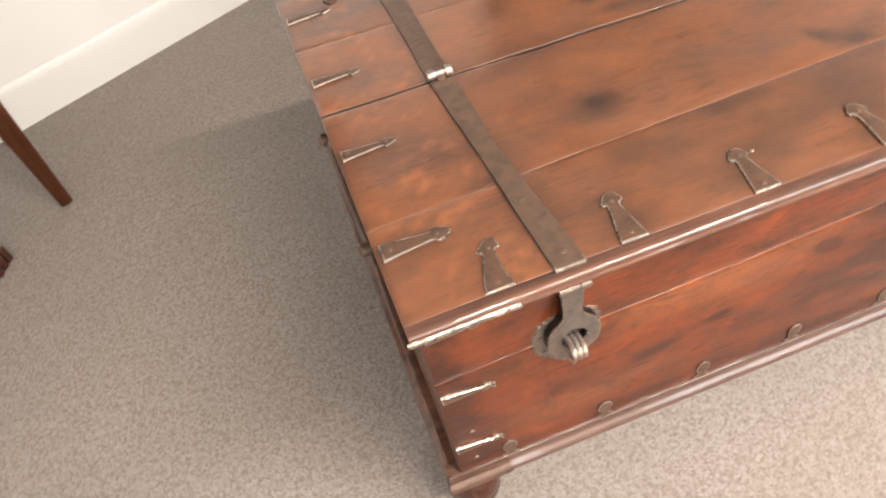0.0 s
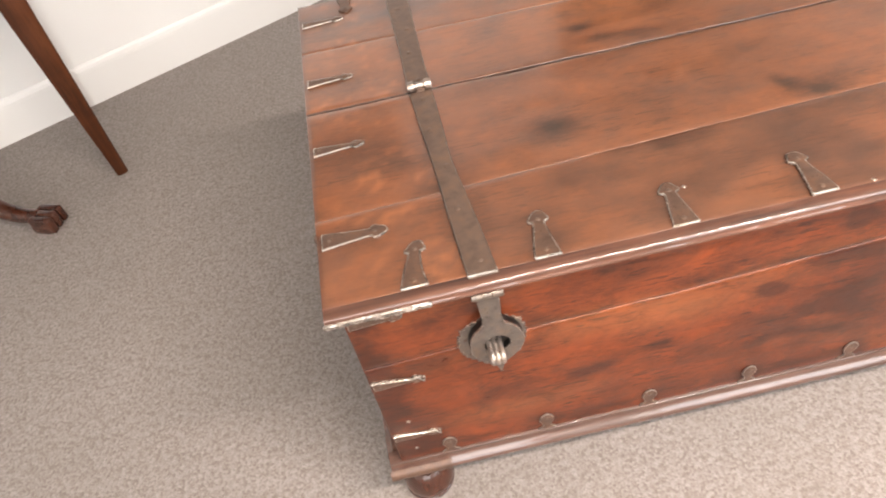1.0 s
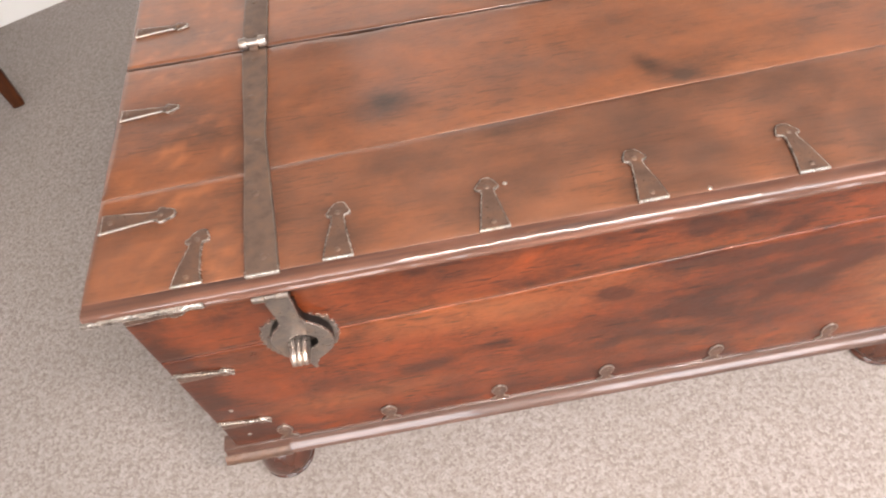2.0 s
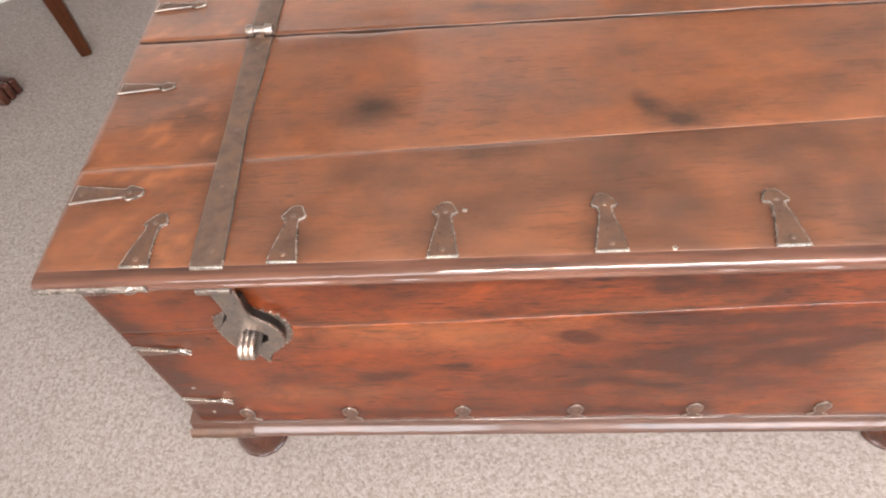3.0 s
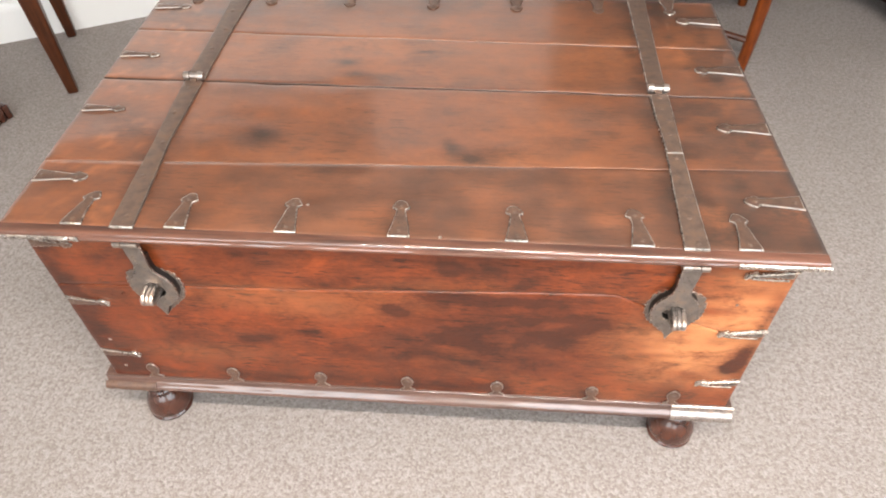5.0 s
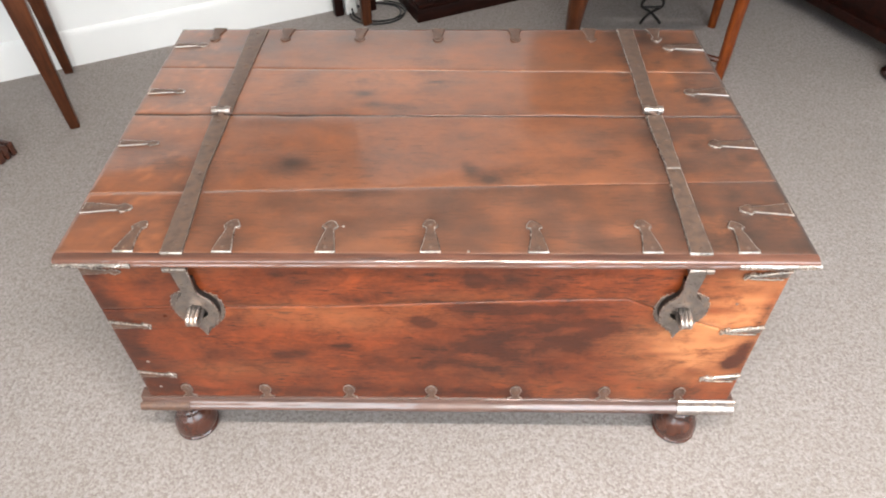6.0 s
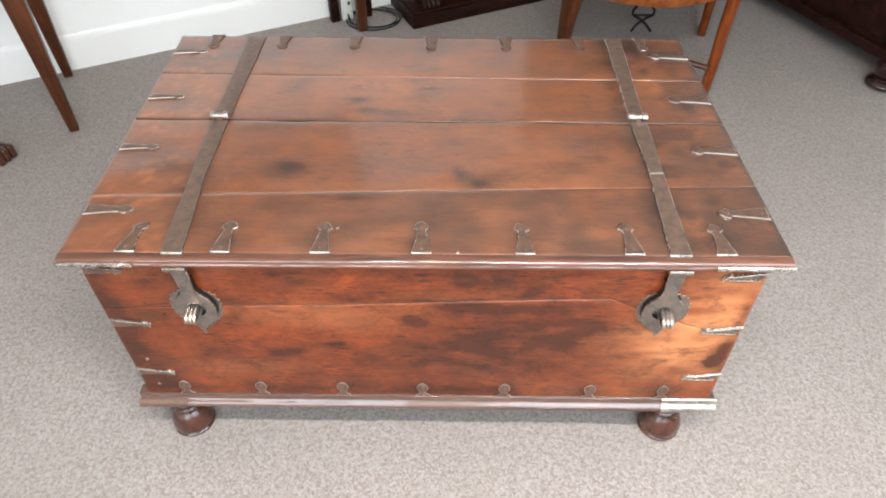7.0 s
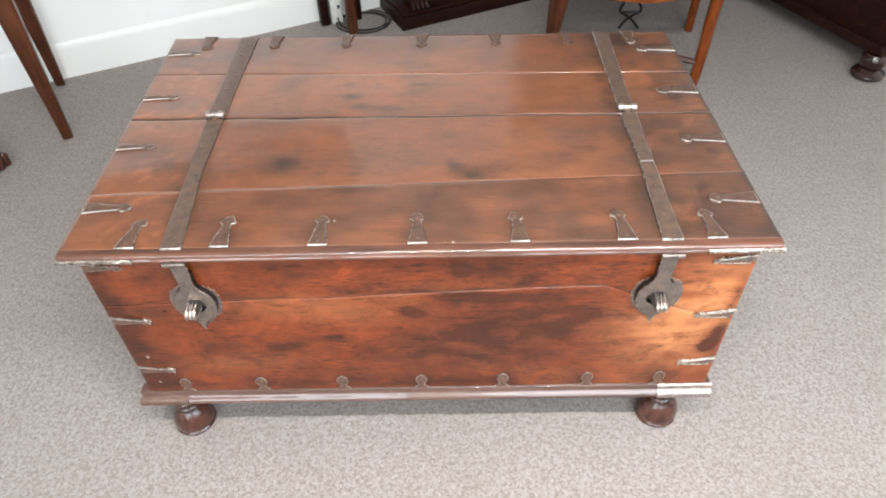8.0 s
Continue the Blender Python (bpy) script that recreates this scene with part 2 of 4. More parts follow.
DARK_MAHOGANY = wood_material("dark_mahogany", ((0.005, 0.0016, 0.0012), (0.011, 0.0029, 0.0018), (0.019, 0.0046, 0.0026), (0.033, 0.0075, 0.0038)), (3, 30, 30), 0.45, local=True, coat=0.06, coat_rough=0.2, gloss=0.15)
# one chair wood in two tones: rails bright as lit from above, legs darker
CHAIR_LIT_WOOD = wood_material("chair_lit_wood", ((0.10, 0.026, 0.006), (0.24, 0.062, 0.012), (0.35, 0.098, 0.019), (0.48, 0.155, 0.036)), (20, 20, 2.2), 0.35, local=True, coat=0.15, gloss=0.25)
CHAIR_LEG_WOOD = wood_material("chair_leg_wood", ((0.075, 0.016, 0.004), (0.155, 0.034, 0.006), (0.23, 0.052, 0.009), (0.31, 0.080, 0.016)), (20, 20, 2.2), 0.35, local=True, coat=0.12, gloss=0.25)
# hinge knuckles, and bars and bands coloured as glints
KNUCKLE = iron_material("worn_glint_iron", (0.42, 0.37, 0.34), 0.30, 0.9)
CARPET = carpet_material()
WALL = paint_material("white_wall_paint", (0.90, 0.90, 0.89), 0.6)
SKIRT = paint_material("white_gloss_paint", (0.90, 0.90, 0.89), 0.35)
CEIL = paint_material("ceiling_paint", (0.66, 0.63, 0.58), 0.7)
BLACK = plain_material("black_rubber", (0.02, 0.02, 0.021), 0.45)
BLACK_IRON = plain_material("black_iron", (0.025, 0.022, 0.02), 0.4, 0.6)
WHITE_PLASTIC = plain_material("white_plastic", (0.78, 0.78, 0.76), 0.35)


def glass_material():
    m, nodes, links, bsdf = node_material("window_glass")
    bsdf.inputs["Base Color"].default_value = (0.97, 0.98, 0.98, 1)
    bsdf.inputs["Transmission Weight"].default_value, bsdf.inputs["Roughness"].default_value = 1.0, 0.0
    return m


GLASS = glass_material()


# ---- mesh helpers ----
def thing(name, at, label, category, group="", turn=0.0):
    ob = new(name)
    ob.empty_display_size = 0.1
    ob.matrix_world = pose(at[0], at[1], at[2], 0, 0, turn)
    return tagged(ob, label, category, group)


def base_of(ob):
    m = ob.matrix_basis.copy()
    while ob.parent:
        ob = ob.parent
        m = ob.matrix_basis @ m
    return m


def part(name, bm, material, parent, label="", smooth=40, in_world=True, rim=None, worn_lit=None):
    """One mesh under a thing or a part. The bmesh is in world space, or in the thing's own where in_world is off."""
    if parent is not None and in_world:
        bm.transform(base_of(parent).inverted())
    bm.normal_update()
    if smooth:
        limit = radians(smooth)
        for f in bm.faces:
            f.smooth = True
        for e in bm.edges:
            e.smooth = len(e.link_faces) == 2 and e.calc_face_angle(0.0) < limit
    me = bpy.data.meshes.new(name)
    bm.to_mesh(me)
    bm.free()
    me.materials.append(material)
    if rim:
        me.materials.append(rim)
    if worn_lit:
        me.materials.append(worn_lit)
    ob = new(name, me)
    ob.parent = parent
    return tagged(ob, label) if label else ob


def fix(bm):
    bmesh.ops.recalc_face_normals(bm, faces=bm.faces)
    return bm


def bevelled(bm, width, segments=2, sharp=30):
    edges = [e for e in bm.edges if len(e.link_faces) == 2 and e.calc_face_angle(0.0) > radians(sharp)]
    bmesh.ops.bevel(bm, geom=edges, offset=width, segments=segments, profile=0.6, affect="EDGES", clamp_overlap=True)
    return bm


def block(size, at=(0, 0, 0), bevel=0.0, m=None, segments=2):
    """A box of that size, with its base's middle at the place given."""
    bm = bmesh.new()
    bmesh.ops.create_cube(bm, size=1.0)
    bm.transform(Matrix.Translation(Vector(at) + Vector((0, 0, size[2] / 2))) @ Matrix.Diagonal((*size, 1)))
    if bevel:
        bevelled(bm, bevel, segments)
    if m is not None:
        bm.transform(m)
    return bm


def plate(outline, thick, m, bevel=0.0012, hole=None, worn_lit=None):
    """A flat outline made solid: in its own plane x, y, rising to z = thick; an inner outline cuts a hole."""
    bm = bmesh.new()
    if hole is None:
        low = [bm.verts.new((x, y, 0)) for x, y in outline]
        top = [bm.verts.new((x, y, thick)) for x, y in outline]
        bm.faces.new(top)
        bm.faces.new(low[::-1])
        for i in range(len(low)):
            j = (i + 1) % len(low)
            bm.faces.new((low[i], low[j], top[j], top[i]))
    else:
        rings = [[bm.verts.new((x, y, z)) for x, y in pts] for pts, z in ((outline, 0), (outline, thick), (hole, thick), (hole, 0))]
        n = len(outline)
        for a, b in ((0, 1), (1, 2), (2, 3), (3, 0)):
            for i in range(n):
                j = (i + 1) % n
                bm.faces.new((rings[a][i], rings[a][j], rings[b][j], rings[b][i]))
    fix(bm)
    if bevel:
        bevelled(bm, bevel, 2, 50)
        bm.normal_update()
        # bevel faces take a brighter iron as painted glints, brightest at the front end
        for f in bm.faces:
            if f.normal.z < 0.97 and f.calc_center_median().z > thick * 0.3:
                f.material_index = 2 if worn_lit is not None and f.calc_center_median().y < worn_lit else 1
        if worn_lit is not None:
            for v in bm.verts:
                if v.co.y < worn_lit:
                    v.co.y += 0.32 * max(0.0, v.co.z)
    bm.transform(m)
    return bm


def basis(origin, xdir, ydir):
    x, y = Vector(xdir).normalized(), Vector(ydir).normalized()
    z = x.cross(y).normalized()
    return Matrix.Translation(origin) @ Matrix((x, y, z)).transposed().to_4x4()


def lathe(profile, at=(0, 0, 0), around=24, m=None):
    """A turned form from (radius, height) pairs."""
    bm = bmesh.new()
    rings = []
    for r, z in profile:
        rings.append([bm.verts.new((r * math.cos(2 * math.pi * k / around), r * math.sin(2 * math.pi * k / around), z)) for k in range(around)])
    for a, b in zip(rings, rings[1:]):
        for k in range(around):
            j = (k + 1) % around
            bm.faces.new((a[k], a[j], b[j], b[k]))
    bm.faces.new(rings[0][::-1])
    bm.faces.new(rings[-1])
    bm.transform((m or Matrix()) if m is not None else Matrix.Translation(at))
    return fix(bm)


def curved(points, steps=6):
    """A smooth line through the points (Catmull-Rom)."""
    pts = [Vector(p) for p in points]
    ext = [pts[0] * 2 - pts[1], *pts, pts[-1] * 2 - pts[-2]]
    out = []
    for i in range(1, len(ext) - 2):
        a, b, c, d = ext[i - 1:i + 3]
        for s in range(steps):
            t = s / steps
            out.append(0.5 * (2 * b + (c - a) * t + (2 * a - 5 * b + 4 * c - d) * t * t + (3 * b - a - 3 * c + d) * t ** 3))
    return out + [pts[-1]]


def tube(points, radii, around=10, flat=1.0, side=None):
    """A round or flattened bar along a line; radii is one number or one for each point."""
    bm = bmesh.new()
    pts = [Vector(p) for p in points]
    n = len(pts)
    if isinstance(radii, (int, float)):
        radii = [radii] * n
    rings, ref = [], Vector(side) if side else None
    for i, p in enumerate(pts):
        d = (pts[min(i + 1, n - 1)] - pts[max(i - 1, 0)]).normalized()
        if ref is None:
            ref = Vector((0, 0, 1)) if abs(d.z) < 0.9 else Vector((1, 0, 0))
        a = (ref - d * ref.dot(d)).normalized()
        b = d.cross(a)
        if side is None:
            ref = a
        rings.append([bm.verts.new(p + radii[i] * (a * math.cos(2 * math.pi * k / around) + b * flat * math.sin(2 * math.pi * k / around))) for k in range(around)])
    for r, s in zip(rings, rings[1:]):
        for k in range(around):
            j = (k + 1) % around
            bm.faces.new((r[k], r[j], s[j], s[k]))
    bm.faces.new(rings[0][::-1])
    bm.faces.new(rings[-1])
    return fix(bm)


def joined(*bms):
    out = bmesh.new()
    for b in bms:
        me = bpy.data.meshes.new("tmp")
        b.to_mesh(me)
        b.free()
        out.from_mesh(me)
        bpy.data.meshes.remove(me)
    return out


def swept(profile, p0, p1, out_dir, steps=40, wobble=0.0, seed=0.0):
    """A moulding: a profile of (outward, up) pairs drawn along a line, with a hand-made unevenness."""
    bm = bmesh.new()
    p0, p1, o = Vector(p0), Vector(p1), Vector(out_dir).normalized()
    rows = []
    for i in range(steps + 1):
        p = p0.lerp(p1, i / steps)
        row = []
        for k, (a, b) in enumerate(profile):
            w = wobble * noise.noise(Vector((i * 0.55 + seed, k * 0.35, seed))) + 0.6 * wobble * noise.noise(Vector((i * 1.9 + seed, k * 0.3, 3 + seed)))
            row.append(bm.verts.new(p + o * (a + w) + Vector((0, 0, b + 0.5 * w))))
        rows.append(row)
    n = len(profile)
    for r, s in zip(rows, rows[1:]):
        for k in range(n):
            j = (k + 1) % n
            bm.faces.new((r[k], r[j], s[j], s[k]))
    bm.faces.new(rows[0])
    bm.faces.new(rows[-1][::-1])
    return fix(bm)


def interp(x, table):
    if x <= table[0][0]:
        return table[0][1]
    for (a, va), (b, vb) in zip(table, table[1:]):
        if x <= b:
            return va + (vb - va) * (x - a) / (b - a)
    return table[-1][1]


def smooth_spot(d, r):
    return math.exp(-(d / r) ** 2)

# ---- the room ----
def wall_slab(name, u0, u1, n0, n1, z0=0.0, z1=2.6, material=WALL):
    bm = bmesh.new()
    bmesh.ops.create_cube(bm, size=1.0)
    bm.transform(ROOM @ Matrix.Translation(((u0 + u1) / 2, (n0 + n1) / 2, (z0 + z1) / 2)) @ Matrix.Diagonal((u1 - u0, n1 - n0, z1 - z0, 1)))
    return fix(bm)


def structure(name, bm, material, label, category):
    ob = part(name, bm, material, None, "", 0)
    return tagged(ob, label, category, "", "structure")


U0, U1, N1 = -4.0, 2.42, 3.9
WALL_TURN = math.degrees(math.atan2(0.4269, 0.9043))

bm = bmesh.new()
for u, n in ((U0 - 0.2, -0.2), (U1 + 0.2, -0.2), (U1 + 0.2, N1 + 0.2), (U0 - 0.2, N1 + 0.2)):
    bm.verts.new(room(u, n, 0))
top = list(bm.verts)
low = [bm.verts.new(v.co - Vector((0, 0, 0.1))) for v in top]
bm.faces.new(top), bm.faces.new(low[::-1])
for i in range(4):
    bm.faces.new((top[i], top[(i + 1) % 4], low[(i + 1) % 4], low[i]))
structure("floor", fix(bm), CARPET, "speckled beige and grey short-pile carpet", "carpet")
structure("ceiling", wall_slab("c", U0 - 0.2, U1 + 0.2, -0.2, N1 + 0.2, 2.6, 2.7), CEIL, "plain white painted ceiling", "ceiling")
structure("wall_back", wall_slab("w", U0 - 0.2, U1 + 0.2, -0.2, -0.013), WALL, "white painted plaster wall with skirting", "wall")
structure("wall_left", wall_slab("w", U0 - 0.2, U0, -0.013, N1), WALL, "plain white painted wall", "wall")


def front_blocks():
    """The front wall with its two window openings, as blocks end to end."""
    spans = [(U0, -3.4, 0, 2.6), (-3.4, -1.4, 0, 0.75), (-3.4, -1.4, 2.35, 2.6), (-1.4, -0.9, 0, 2.6), (-0.9, 1.1, 0, 0.75), (-0.9, 1.1, 2.35, 2.6), (1.1, U1, 0, 2.6)]
    return joined(*[wall_slab("w", a, b, N1, N1 + 0.2, z0, z1) for a, b, z0, z1 in spans])


structure("wall_front", front_blocks(), WALL, "white painted wall with two windows", "wall")
structure("wall_right", wall_slab("w", U1, U1 + 0.2, -0.013, N1), WALL, "plain white painted wall", "wall")


def window(name, centre, along, wide, z0, z1, label):
    """A painted sash: frame, a middle mullion, a sill and two panes."""
    ob = thing(name, (centre.x, centre.y, z0), label, "window", "", math.degrees(math.atan2(along.y, along.x)))
    ob["kind"] = "structure"
    h = z1 - z0
    for x in (-wide / 2 + 0.03, 0.0, wide / 2 - 0.03):
        part("window_frame", block((0.06, 0.07, h), (x, 0, 0), 0.006), SKIRT, ob, in_world=False)
    for z in (0.0, h - 0.06):
        part("window_frame", block((wide - 0.12, 0.06, 0.06), (0, 0, z), 0.006), SKIRT, ob, in_world=False)
    part("window_sill", block((wide + 0.1, 0.24, 0.03), (0, 0.0, -0.034), 0.006), SKIRT, ob, in_world=False)
    for s in (-1, 1):
        pane = part("pane", block((wide / 2 - 0.1, 0.006, h - 0.12), (s * (wide / 4 - 0.0075), 0, 0.06)), GLASS, ob, "", 0, False)
        pane.visible_shadow = False
    return ob


window("window_1", room(-2.40, N1 + 0.12, 0), room(1, 0) - room(0, 0), 2.0, 0.75, 2.35, "wide white painted window letting in daylight")
window("window_2", room(0.10, N1 + 0.12, 0), room(1, 0) - room(0, 0), 2.0, 0.75, 2.35, "white painted window letting in daylight")

# ceiling batten
batten = thing("ceiling_light", (1.0, -0.99, 2.50), "white ceiling batten light with a long lit tube", "ceiling light")
part("housing", block((1.6, 0.12, 0.06), (0, 0, 0.0398), 0.008), SKIRT, batten, in_world=False)
for x in (-0.78, 0.78):
    part("end_cap", block((0.03, 0.09, 0.035), (x, 0, 0.005), 0.004), SKIRT, batten, in_world=False)

# skirting with a rounded top, along the back and right walls
skirt = [(0.0, 0.0), (0.013, 0.0), (0.013, 0.122), (0.012, 0.134), (0.009, 0.145), (0.004, 0.152), (0.0, 0.154)]
structure("baseboard", swept(skirt, room(U0, -0.013), room(U1, -0.013), room(0, 1) - room(0, 0), 20), SKIRT, "white painted skirting board with moulded top", "skirting board")
structure("baseboard", swept(skirt, room(U1, 0.0), room(U1, N1), room(-1, 0) - room(0, 0), 20), SKIRT, "white painted skirting board with moulded top", "skirting board")

# ---- the iron-bound chest ----
chest = thing("chest", (0.632, 0.41, 0), "old red-brown wooden chest with iron straps, brackets and hasps", "chest")
X0, X1, TOP, FRONT = -0.003, 1.275, 0.684, 0.030
BX0, BX1 = 0.011, 1.255

LID_FRONT = (0.114, 0.283, 0.4585, 0.6365, 0.817, 1.006, 1.163)
LID_LEFT = (0.131, 0.325, 0.514, 0.717)
LID_RIGHT = (0.127, 0.317, 0.502, 0.692)
LID_BACK = (0.085, 0.258, 0.440, 0.630, 0.816, 0.996, 1.150)
TABS = (0.100, 0.269, 0.449, 0.624, 0.803, 0.989, 1.146)


def strap_left(y):
    return interp(y, ((0.017, 0.199), (0.235, 0.1875), (0.42, 0.184), (0.80, 0.187)))


def strap_right(y):
    return interp(y, ((0.016, 1.084), (0.235, 1.085), (0.42, 1.081), (0.80, 1.083)))


IRON_MARKS = [(x, 0.06, 0.026, 0.05) for x in LID_FRONT] + [(0.048, y, 0.060, 0.032) for y in LID_LEFT] + [(1.222, y, 0.055, 0.026) for y in LID_RIGHT] + [(x, 0.755, 0.026, 0.05) for x in LID_BACK]
TOP_KNOTS = [(0.361, 0.259, 0.030, 0.026, 1.1), (0.375, 0.275, 0.07, 0.04, 0.3), (0.744, 0.212, 0.024, 0.014, 1.7), (0.712, 0.236, 0.014, 0.018, 0.9), (0.703, 0.256, 0.010, 0.012, 0.7), (0.30, 0.06, 0.05, 0.05, 0.3), (0.485, 0.504, 0.022, 0.011, 1.2), (0.505, 0.464, 0.03, 0.012, 1.3), (0.565, 0.452, 0.03, 0.012, 1.0),
             (0.805, 0.489, 0.016, 0.010, 0.8), (0.92, 0.447, 0.05, 0.012, 0.6), (0.645, 0.548, 0.06, 0.007, 0.8), (0.994, 0.290, 0.013, 0.008, 1.0), (0.232, 0.76, 0.06, 0.03, 0.55), (0.42, 0.75, 0.05, 0.03, 0.5), (0.12, 0.25, 0.06, 0.06, 0.3), (0.388, 0.13, 0.06, 0.02, 0.4),
             (0.86, 0.24, 0.12, 0.03, 0.4), (0.60, 0.58, 0.05, 0.01, 0.5), (0.10, 0.545, 0.06, 0.015, 0.5), (0.09, 0.64, 0.07, 0.03, 0.35)]
# knots and dark marks; the last two darken strips above base and below lid
FRONT_MARKS = [(0.608, 0.493, 0.015, 0.013, 1.2), (0.625, 0.481, 0.016, 0.012, 1.2), (0.839, 0.572, 0.015, 0.009, 1.3), (0.365, 0.384, 0.026, 0.010, 0.9), (0.325, 0.382, 0.026, 0.009, 0.8), (0.456, 0.406, 0.026, 0.008, 0.8), (0.197, 0.386, 0.03, 0.010, 0.5), (0.936, 0.455, 0.028, 0.013, 0.7), (0.365, 0.621, 0.025, 0.007, 0.6), (0.30, 0.345, 0.05, 0.008, 0.5),
               (0.535, 0.556, 0.06, 0.012, 1.0), (0.500, 0.552, 0.10, 0.014, 0.6), (0.36, 0.596, 0.05, 0.010, 0.7), (0.715, 0.606, 0.022, 0.018, 1.0), (0.786, 0.604, 0.035, 0.014, 0.7), (0.86, 0.595, 0.10, 0.018, 0.5), (1.12, 0.36, 0.06, 0.012, 0.6), (1.17, 0.44, 0.05, 0.010, 0.5), (0.80, 0.450, 0.20, 0.060, 0.6), (0.70, 0.410, 0.12, 0.040, 0.75), (0.66, 0.330, 0.16, 0.040, 0.5), (0.83, 0.400, 0.12, 0.025, 0.6),
               (0.80, 0.530, 0.17, 0.016, 1.0), (0.88, 0.470, 0.10, 0.020, 0.6), (0.94, 0.490, 0.03, 0.014, 0.6), (0.975, 0.480, 0.035, 0.018, 0.7), (0.55, 0.35, 0.16, 0.03, 0.45), (0.85, 0.33, 0.15, 0.03, 0.5), (0.44, 0.30, 0.10, 0.02, 0.4), (0.13, 0.60, 0.05, 0.020, 0.5),
               (1.222, 0.362, 0.022, 0.026, 1.0), (1.238, 0.400, 0.018, 0.05, 0.8), (1.245, 0.520, 0.012, 0.06, 0.6), (0.04, 0.28, 0.06, 0.05, 1.2), (0.02, 0.50, 0.035, 0.14, 0.9), (0.02, 0.36, 0.045, 0.10, 1.1), (0.05, 0.645, 0.05, 0.02, 0.8), (0.55, 0.25, 0.9, 0.018, 0.55), (0.6, 0.655, 0.7, 0.008, 0.5)]


def broken(x, y):
    return max(0.0, 0.75 + 1.2 * noise.noise(Vector((x * 13, y * 30, 50.0))) + 0.7 * noise.noise(Vector((x * 30, y * 70, 55.0))))


def top_values(x, y):
    s = 0.0
    for mx, my, rx, ry in IRON_MARKS:
        s = max(s, 0.45 * math.exp(-(((x - mx) / rx) ** 2 + ((y - my) / ry) ** 2)))
    s = max(s, 0.55 * smooth_spot(x - strap_left(y), 0.03), 0.55 * smooth_spot(x - strap_right(y), 0.03))
    for kx, ky, rx, ry, a in TOP_KNOTS:
        ry = max(ry, 0.013)
        s += a * 0.85 * math.exp(-(((x - kx) / rx) ** 2 + ((y - ky) / ry) ** 2)) * (1.0 if rx < 0.06 else broken(x, y))
    deep = min(1.0, max(0.0, (x - 0.16) / 0.20)) * (0.72 + 1.1 * noise.noise(Vector((x * 7, y * 14, 61.0))) + 0.9 * noise.noise(Vector((x * 19, y * 34, 62.0)))) if y < crack_front(x) else 0.35 * max(0.0, noise.noise(Vector((x * 3, y * 6, 66.0))))
    s += 0.36 * max(0.0, noise.noise(Vector((x * 5, y * 9, 1.0))) + 0.6 * noise.noise(Vector((x * 13, y * 28, 4.0))))
    w = max(0.0, noise.noise(Vector((x * 3.0 + 7, y * 8, 2.0))) - 0.12) * 0.6
    w += 1.4 * smooth_spot(x - 0.09, 0.12) * max(0.0, 0.6 * noise.noise(Vector((x * 17, y * 22, 8.0))) + 0.8 * noise.noise(Vector((x * 50, y * 60, 9.0))) - 0.10)
    right = smooth_spot(x - 1.20, 0.14)
    w += 1.5 * right * max(0.0, noise.noise(Vector((x * 12, y * 13, 18.0))) + 0.5 * noise.noise(Vector((x * 40, y * 45, 19.0))) - 0.05)
    s += 0.45 * right + 0.9 * right * max(0.0, 0.6 * noise.noise(Vector((x * 9, y * 12, 28.0))) + 0.9 * noise.noise(Vector((x * 30, y * 38, 29.0))))
    # paler band along the back leaf
    w += 0.35 * smooth_spot(y - 0.56, 0.10)
    # narrow darker strip along each end of the lid
    s += 1.1 * smooth_spot(x - 1.277, 0.010) + 0.5 * smooth_spot(x + 0.004, 0.008)
    return min(1.9, s), min(1.0, w), max(0.0, deep)


def front_values(x, z):
    s = 0.0
    for kx, kz, rx, rz, a in FRONT_MARKS:
        rz = max(rz, 0.012)
        s += a * math.exp(-(((x - kx) / rx) ** 2 + ((z - kz) / rz) ** 2)) * (1.5 if rx < 0.045 else broken(x, z))
    s += 0.36 * math.exp(-(((x - 0.80) / 0.17) ** 2 + ((z - 0.435) / 0.085) ** 2)) + 0.7 * math.exp(-(((x - 0.82) / 0.17) ** 2 + ((z - 0.528) / 0.022) ** 2)) + 0.5 * math.exp(-(((x - 0.72) / 0.40) ** 2 + ((z - 0.25) / 0.035) ** 2))
    for tx in TABS:
        s += 0.5 * math.exp(-(((x - tx) / 0.03) ** 2 + ((z - 0.26) / 0.03) ** 2))
    for bz in (0.477, 0.312):
        s += 0.6 * math.exp(-(((x - 0.05) / 0.055) ** 2 + ((z - bz) / 0.03) ** 2))
    for lx in (0.20, 1.085):
        s += 0.25 * math.exp(-(((x - lx) / 0.05) ** 2 + ((z - 0.54) / 0.06) ** 2))
    s += 0.58 * max(0.0, noise.noise(Vector((x * 3.6, z * 13, 11.0))) + 0.5 * noise.noise(Vector((x * 9, z * 40, 14.0))))
    # window light on the right end, put into the colour as pale patches
    w = 1.0 * math.exp(-(((x - 1.20) / 0.085) ** 2 + ((z - 0.48) / 0.12) ** 2)) + 0.65 * math.exp(-(((x - 1.13) / 0.11) ** 2 + ((z - 0.40) / 0.12) ** 2))
    w *= 0.9 + 0.7 * noise.noise(Vector((x * 10, z * 60, 41.0))) + 0.5 * noise.noise(Vector((x * 30, z * 30, 43.0)))
    w = max(0.0, w) + 0.5 * max(0.0, noise.noise(Vector((x * 2.4 + 3, z * 9, 21.0))))
    return min(1.6, s), min(1.0, w), 0.75 * math.exp(-(((x - 0.80) / 0.19) ** 2 + ((z - 0.43) / 0.11) ** 2))


